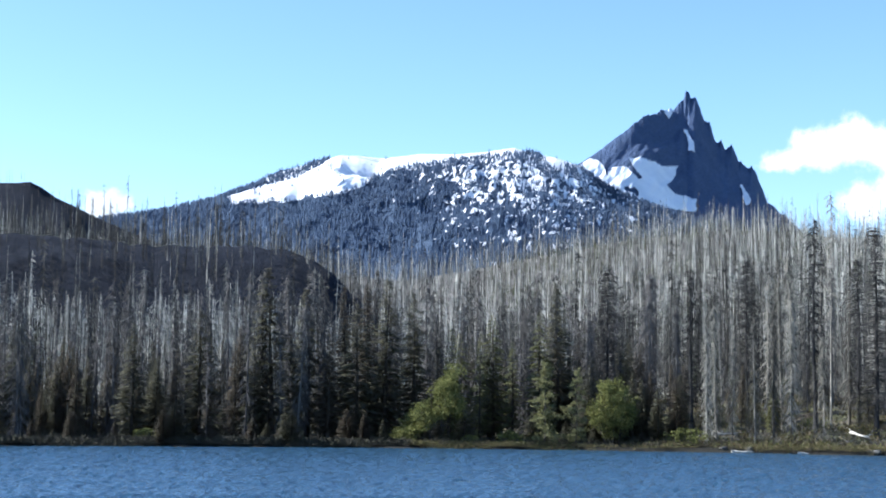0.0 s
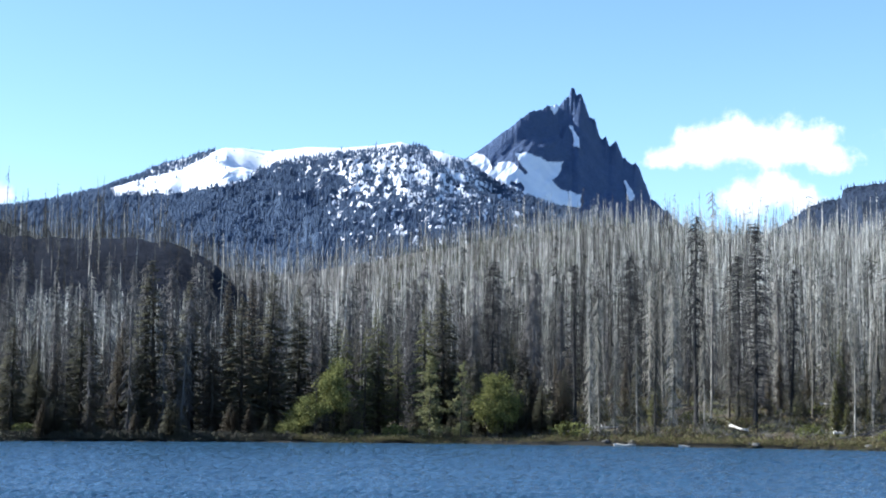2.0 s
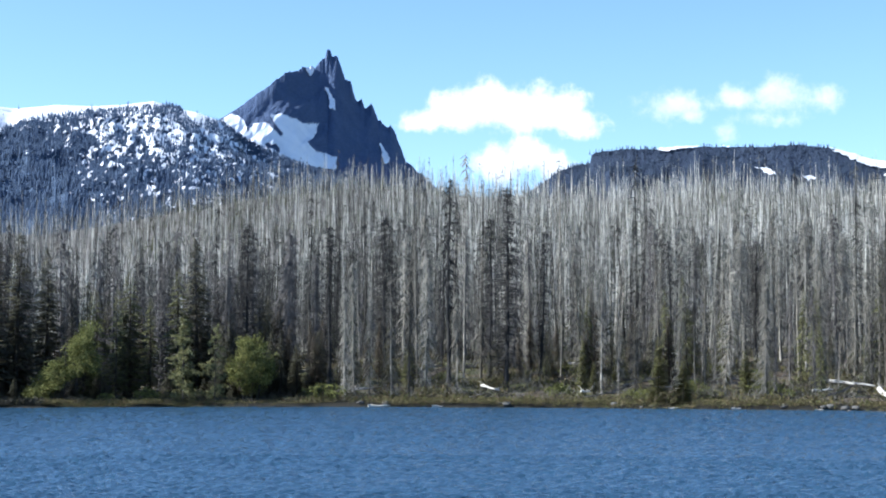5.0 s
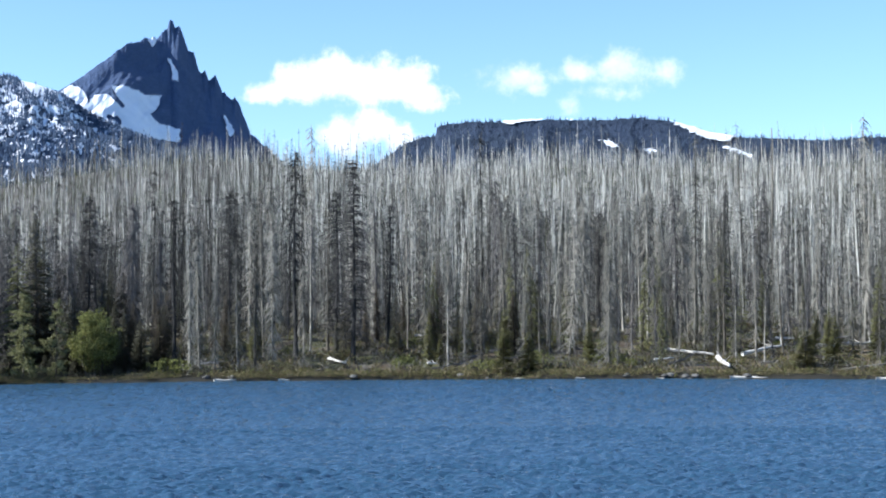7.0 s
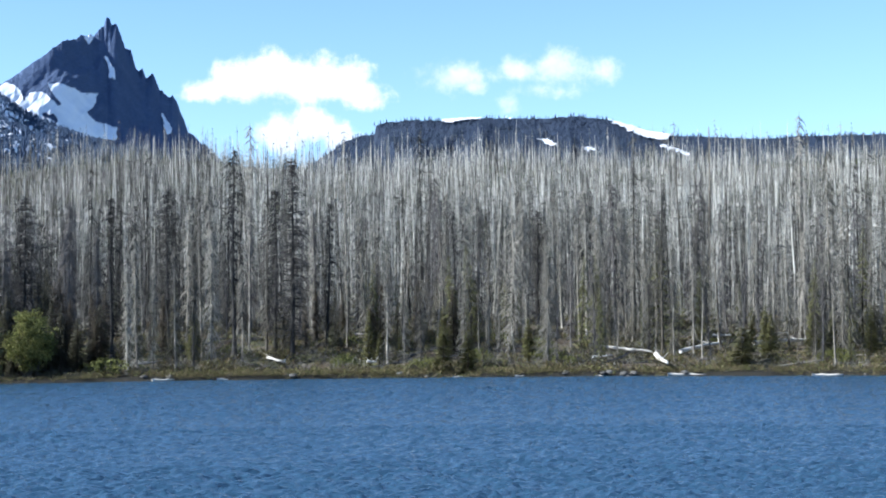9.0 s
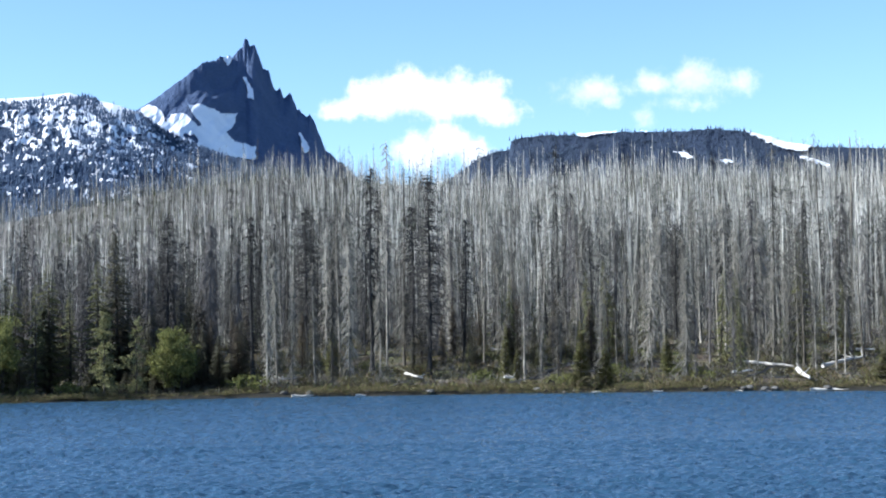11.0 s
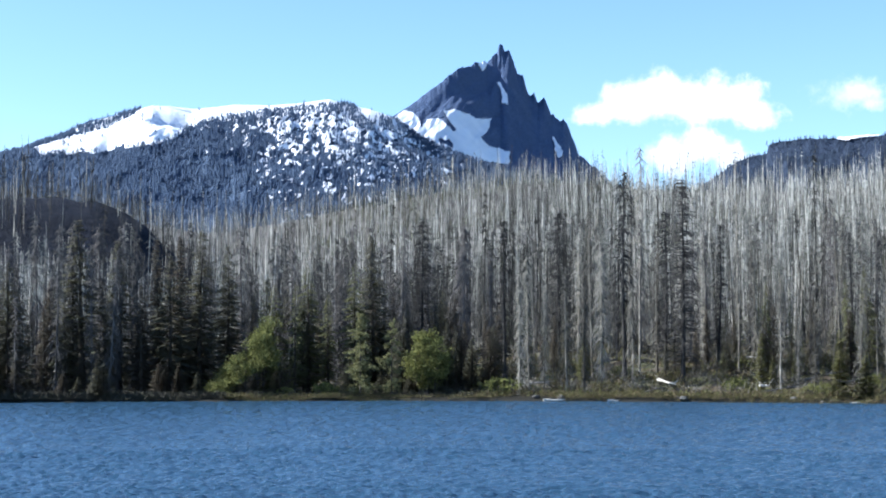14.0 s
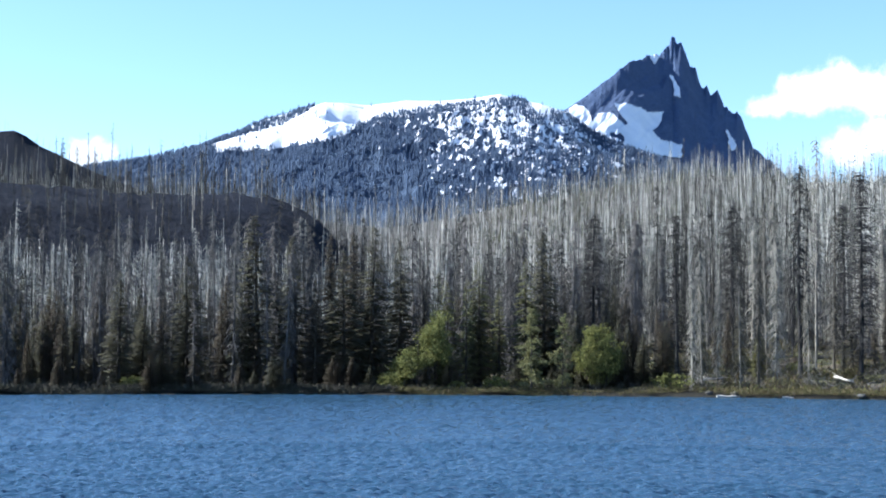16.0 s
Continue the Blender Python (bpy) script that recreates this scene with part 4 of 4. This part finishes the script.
for az, top, r, k in [(25.15, 4.6, 188, 5), (23.55, 7.0, 300, 5), (24.5, 5.7, 205, 1), (24.9, 6.6, 260, 2), (4.05, 6.9, 250, 1), (7.45, 6.7, 260, 2), (19.4, 6.8, 330, 2), (20.4, 6.55, 340, 4), 
                      (0.0, 3.0, 181, 3), (0.55, 1.8, 180, 0), (1.35, 2.6, 181, 1), (1.95, 2.8, 182, 3), (2.6, 3.2, 181, 0), (-0.35, 2.0, 180, 3), (18.0, 1.2, 195, 1), (17.0, 0.6, 196, 5)]:
    stand(T_SNAG[k], SNAG_PARTS, az, r, top, "snag", SNAG_LABELS[k], "dead tree", "snags along the shore", rng, rng.uniform(0.9, 1.2), 0.6)
n_left = 0
while n_left < 215:
    az = rng.uniform(-28.5, 28.5)
    r = rng.uniform(181, 222) if az < 0 else rng.uniform(186 + 8 * (az > 8), 226)
    z = ground_at(az, r)
    h = rng.uniform(13, 21) * (1.0 if rng.random() < 0.8 else 0.6)
    k = int(rng.integers(6))
    # Left stand takes the shade-toned snags; elsewhere every fourth one is dark.
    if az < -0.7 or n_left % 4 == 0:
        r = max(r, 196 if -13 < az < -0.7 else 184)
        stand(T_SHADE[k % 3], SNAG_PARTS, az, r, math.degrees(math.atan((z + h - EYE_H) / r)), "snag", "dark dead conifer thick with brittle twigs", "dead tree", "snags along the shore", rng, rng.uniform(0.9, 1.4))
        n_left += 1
        continue
    stand(T_SNAG[k], SNAG_PARTS, az, r, math.degrees(math.atan((z + h - EYE_H) / r)), "snag", SNAG_LABELS[k], "dead tree", "snags along the shore", rng, rng.uniform(0.85, 1.25))
    n_left += 1


for k in range(70):
    az, r, tall = rng.uniform(8, 28), 181.5 + 22 * rng.random(), rng.uniform(5, 15)
    kind = int(rng.integers(6))
    el = math.degrees(math.atan((ground_at(az, r) + tall - EYE_H) / r))
    if k % 6 == 0:
        stand(T_GREEN[k % 2], FIR_PARTS, az, r, el * 0.8, "conifer", "slim olive green conifer standing on the bank", "conifer", "conifers by the lake", rng, rng.uniform(0.5, 0.8), 2.0)
    elif k % 3 == 0:
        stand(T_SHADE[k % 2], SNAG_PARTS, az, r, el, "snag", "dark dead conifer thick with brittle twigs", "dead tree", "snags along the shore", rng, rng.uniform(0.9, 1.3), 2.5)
    else:
        stand(T_SNAG[kind], SNAG_PARTS, az, r, el, "snag", SNAG_LABELS[kind], "dead tree", "snags along the shore", rng, rng.uniform(1.0, 1.5), 2.5)


def shrub(thing, seed, az, r, width, height, slope, leaves, mat, label, leaf=0.2, group=""):
    """A leafy shrub: bare stems and leaves in uneven clumps; slope shifts its height to one side."""
    rng = np.random.default_rng(seed)
    root = new(thing)
    x, y, _ = place(az, r)
    root.matrix_basis = pose(x, y, ground_at(az, r) - 0.05, 0, 0, -az)
    stems, parts = [], []
    for k in range(7):
        u = rng.uniform(-0.8, 0.8)
        t = np.array([u * width * 0.5, rng.uniform(-0.3, 0.3) * width, height * (0.75 + slope * u * 0.7) * rng.uniform(0.6, 0.95)])
        b = np.array([u * width * 0.2, rng.uniform(-0.1, 0.1), -0.1])
        m = (b + t) / 2 + rng.normal(0, 0.15, 3)
        stems.append(tube([b, m, t], [0.07, 0.05, 0.015], 5))
    centres = []
    while len(centres) < 110:
        u, v, w = rng.uniform(-1, 1), rng.uniform(-0.8, 0.8), rng.random()
        if slope < 0.5:
            top, low = math.sqrt(max(0.0, 1 - u * u)) * 0.5 + 0.5, 0.5 - 0.42 * math.sqrt(max(0.0, 1 - u * u))
        else:
            top = 0.1 + 0.9 * min(((u + 1) / 1.7) ** 1.1, (1.05 - u) * 5, 1)
            low = top * 0.4 if u > -0.4 else 0.03
        if low < w < top and u * u + v * v < 1:
            centres.append((u * width * 0.5, v * width * 0.45, (0.05 + 0.93 * w) * height, rng.uniform(0.045, 0.085) * height))
    for k in range(leaves):
        cx, cy, cz, s = centres[rng.integers(len(centres))]
        p = np.array([cx, cy, cz]) + unit(rng.normal(0, 1, 3)) * s * 1.5 * rng.random() ** 0.4 * np.array([1.1, 1.1, 0.8])
        p[2] = max(p[2], 0.05)
        w = unit(rng.normal(0, 1, 3) + np.array([0, 0, -0.2]))
        parts.append(kite(p, w, unit(np.cross(w, rng.normal(0, 1, 3))), leaf * rng.uniform(0.7, 1.4), leaf * rng.uniform(0.25, 0.45)))
    part("stems", tri_mesh("stems", *join(stems), M_BARK), root)
    part("foliage", tri_mesh("foliage", *join(parts), mat), root)
    return tagged(root, label, "shrub", group)


shrub("willow_shrub", 91, -10.2, 180.5, 7.6, 8.9, 0.75, 17000, M_LEAF, "tall fresh yellow-green shrub rising to one side at the water", 0.19)
shrub("round_shrub", 92, -3.68, 181.5, 4.9, 7.3, 0.0, 12000, M_LEAF, "rounded light green shrub at the lake edge", 0.18)
shrub("low_shrub", 93, -7.3, 178.6, 3.0, 1.8, 0.1, 900, M_LEAF, "low yellow-green shrub on the shoreline", 0.18, "low shrubs on the shore")
shrub("low_shrub", 94, -1.03, 179.5, 5.2, 2.0, 0.0, 1500, M_LEAF, "low mounded green shrub on the shoreline", 0.18, "low shrubs on the shore")
shrub("low_shrub", 95, -8.7, 178.8, 2.2, 1.3, 0.0, 600, M_LEAF, "low yellow-green shrub on the shoreline", 0.16, "low shrubs on the shore")
shrub("low_shrub", 96, 19.0, 182.5, 5.5, 1.5, 0.0, 1300, M_BRUSH, "low olive and straw-coloured shrub on the bank", 0.18, "low shrubs on the shore")
shrub("low_shrub", 97, 22.9, 183.0, 6.5, 1.8, 0.2, 1500, M_BRUSH, "low olive and straw-coloured shrub on the bank", 0.18, "low shrubs on the shore")
shrub("low_shrub", 98, 14.6, 184.5, 4.5, 1.6, 0.0, 1200, M_LEAF, "low green shrub on the bank", 0.18, "low shrubs on the shore")
shrub("low_shrub", 99, 7.3, 182.0, 3.2, 1.7, 0.0, 900, M_LEAF, "low green shrub on the bank", 0.18, "low shrubs on the shore")
shrub("low_shrub", 100, -20.2, 180, 3.0, 1.6, 0.0, 800, M_LEAF, "low green shrub in the shade of the trees", 0.18, "low shrubs on the shore")


SHRUB_LABELS = ["low olive and straw-coloured shrub on the bank", "low yellow-green shrub on the bank"]
for k in range(44):
    az = rng.uniform(1.5, 27.5)
    wide = rng.uniform(1.6, 4.6)
    shrub("low_shrub", 500 + k, az, 178.2 + 24 * rng.random() ** 1.3, wide, wide * rng.uniform(0.3, 0.5), 0.0, int(260 * wide), M_LEAF if k % 3 == 0 else M_BRUSH, SHRUB_LABELS[k % 3 == 0], 0.15, "low shrubs on the shore")


def ground_hit(az, el):
    """The place where a line of sight from the eye meets the ground."""
    rr = np.linspace(177.0, 330, 900)
    zz = EYE_H + rr * math.tan(radians(el))
    x, y = rr * math.sin(radians(az)), rr * math.cos(radians(az))
    hit = np.nonzero(land(x, y) >= zz)[0]
    k = hit[0] if len(hit) else 10
    return Vector((x[k], y[k], float(land(x[k], y[k]))))


def fallen_log(seed, p, q, radius, mat, label, stubs=5, lift=0.0):
    rng = np.random.default_rng(seed)
    mid = (p + q) / 2
    k = 7
    t = np.linspace(0, 1, k)
    P = np.array([p[:]]) * (1 - t)[:, None] + np.array([q[:]]) * t[:, None] - np.array(mid[:])
    P += rng.normal(0, 0.06, (k, 3)) * np.array([1, 1, 0.5])
    P[:, 2] += radius * 0.9 + lift
    trunk = tube(P, radius * np.linspace(1.1, 0.5, k), 8)
    root = new("fallen_log", tri_mesh("fallen_log", *trunk, mat, True))
    root.location = mid
    for _ in range(stubs):
        s = rng.uniform(0.2, 0.95)
        b = P[0] * (1 - s) + P[-1] * s
        w = rng.normal(0, 1, 3)
        w[2] = abs(w[2])
        part("limb", tri_mesh("limb", *tube([b, b + unit(w) * rng.uniform(0.5, 1.6)], [radius * 0.25, radius * 0.06], 4), mat), root)
    tagged(root, label, "log", "fallen logs on the shore")


WHITE_LOG, GREY_LOG = "bleached white driftwood log lying on the shore", "grey fallen trunk lying on the bank"
for k, (a0, e0, a1, e1, rad) in enumerate([(0.51, -2.24, 1.3, -2.21, 0.22), (-0.09, -1.95, 0.74, -1.85, 0.13), (4.55, -1.77, 5.21, -1.96, 0.15), (2.8, -2.24, 3.6, -2.23, 0.15), (10.99, -0.61, 11.7, -0.58, 0.2),
                                           (16.13, -1.47, 18.31, -1.70, 0.22), (18.45, -1.85, 18.84, -2.2, 0.28), (18.84, -2.2, 20.17, -2.23, 0.25), (19.3, -1.68, 20.77, -1.37, 0.22), (21.9, -1.40, 23.85, -1.28, 0.24),
                                           (21.94, -1.14, 23.09, -1.06, 0.18), (20.48, -1.09, 21.07, -1.13, 0.16), (16.22, -1.87, 16.92, -1.8, 0.13), (23.84, -2.24, 24.9, -2.24, 0.2), (13.4, -2.2, 13.75, -2.22, 0.16),
                                           (11.2, -2.2, 11.6, -2.22, 0.15), (16.3, -2.2, 16.6, -2.2, 0.12), (7.7, -0.95, 8.5, -0.98, 0.14), (8.1, -1.95, 8.5, -1.97, 0.13)]):
    p, q = ground_hit(a0, e0), ground_hit(a1, e1)
    if max(e0, e1) < -2.19:
        p, q = place(a0, SHORE - 0.1, 0.02), place(a1, SHORE + 0.15, 0.02)
    fallen_log(200 + k, Vector(p), Vector(q), rad * (0.75 if max(e0, e1) < -2.19 else 1.1), M_DRIFT, WHITE_LOG, 0 if max(e0, e1) < -2.19 else 3, 0.75 if e0 > -2.15 else -0.04)
for k in range(130):
    az, r = rng.uniform(1, 27), 179 + 50 * rng.random() ** 1.4
    if k % 5 == 0:
        az = rng.uniform(-27, 2)
    L, a = rng.uniform(2, 7.5), rng.uniform(0, math.pi)
    x, y, _ = place(az, r)
    dx, dy = 0.5 * L * math.cos(a * 0.35 - 0.5), 0.5 * L * math.sin(a * 0.35 - 0.5)
    p, q = Vector((x - dx, y - dy, float(land(x - dx, y - dy)))), Vector((x + dx, y + dy, float(land(x + dx, y + dy)) + (rng.uniform(0.3, 1.2) if k % 4 == 0 else 0)))
    if p.length > 178 and q.length > 178:
        fallen_log(300 + k, p, q, rng.uniform(0.07, 0.15), M_SNAG if k % 5 < 2 else M_DIM, GREY_LOG if k % 5 < 2 else "dark charred trunk lying on the bank", 6)


def stone_mesh(seed):
    bm = bmesh.new()
    bmesh.ops.create_icosphere(bm, subdivisions=2, radius=1)
    for v in bm.verts:
        v.co *= 1 + 0.28 * noise.noise(v.co * 1.7 + Vector((seed, 0, 0)))
        v.co.z *= 0.6
    me = bpy.data.meshes.new("stone")
    bm.to_mesh(me)
    bm.free()
    me.materials.append(M_STONE)
    return me


STONES = [stone_mesh(s) for s in range(5)]
for k in range(30):
    az = rng.uniform(0, 27)
    r = SHORE + rng.uniform(0.2, 1.6)
    x, y, _ = place(az, r)
    s = rng.uniform(0.15, 0.5)
    ob = new("stone", STONES[k % 5])
    ob.matrix_basis = pose(x, y, max(ground_at(az, r), -0.1) + 0.1 * s, 0, 0, rng.uniform(0, 360)) @ Matrix.Diagonal((s * rng.uniform(0.8, 1.6), s, s, 1))
    tagged(ob, "grey weathered stone at the waterline", "stone", "stones at the waterline")


def undergrowth(name, seed, n, a0, a1, r0, r1, blades, size, tall, mat, label, thin=0.35, bare=-0.1):
    """Low plants as one body: clumps of narrow upright and spreading blades."""
    rng = np.random.default_rng(seed)
    a, r, spots = scatter(rng, n, a0, a1, r0, r1)
    keep = lumps(spots[:, 0] * 0.12, spots[:, 1] * 0.12, 2) + rng.normal(0, 0.25, n) > bare
    spots = spots[keep]
    kinds = rng.integers(0, 5, len(spots))
    parts = []
    for k in range(5):
        bl = []
        for _ in range(blades):
            u = rng.normal(0, 0.3, 2)
            p = np.array([u[0], u[1], rng.random() * tall * 0.6])
            w = unit(np.array([*rng.normal(0, 0.6, 2), rng.uniform(0.1, 1.0)]))
            bl.append(kite(p, w, unit(np.cross(w, rng.normal(0, 1, 3))), tall * rng.uniform(0.3, 0.7), thin * tall * rng.uniform(0.12, 0.32)))
        V, F = join(bl)
        parts.append(standing(rng, V, F, spots[kinds == k], rng.uniform(size * 0.5, size * 1.5, (kinds == k).sum())))
    V, F = join(parts)
    tagged(new(name, tri_mesh(name, V, F, mat)), label, "undergrowth", kind="stuff")


undergrowth("dead_litter", 405, 6500, -1, 29, 179, 235, 20, 1.0, 1.0, M_TWIG, "grey tangle of dead twigs and broken branches on the bank", 0.07)
undergrowth("charred_litter", 407, 1700, -1, 29, 178, 225, 20, 0.9, 1.0, M_CHAR, "dark tangle of charred sticks and roots on the bank", 0.09)
undergrowth("bank_brush", 401, 10500, -2, 29, 177.4, 240, 19, 0.7, 1.0, M_BRUSH, "olive, straw and brown brush covering the bank", 0.28)
# Left shore's shade is in this brush's colour.
undergrowth("shade_brush", 402, 3600, -29, 0, 177.0, 215, 28, 0.75, 1.0, M_THICKET, "low brush along the shore, darkened in colour for shade", 0.15)
undergrowth("low_waterline_brush", 408, 1100, -10.9, -1.4, 176.0, 178.2, 26, 0.38, 1.0, M_BRUSH, "low straw and olive tufts along the waterline", 0.14)
# Dark strip along the waterline, with shade painted into the brush.
undergrowth("overhanging_brush", 406, 3200, -29, -10.9, 175.9, 178.6, 22, 0.7, 1.0, M_THICKET, "brush hanging over the waterline, shade put into its dark colour", 0.14, -0.6)
undergrowth("forest_brush", 404, 2600, -29, 29, 214, 330, 20, 1.5, 1.0, M_DIM, "brown and grey brush and dead stems under the trees", 0.2)
undergrowth("shore_grass", 403, 5200, -11, 29, 176.0, 179.0, 22, 0.6, 1.0, M_BRUSH, "fringe of dry and green grass along the waterline", 0.12, 0.15)
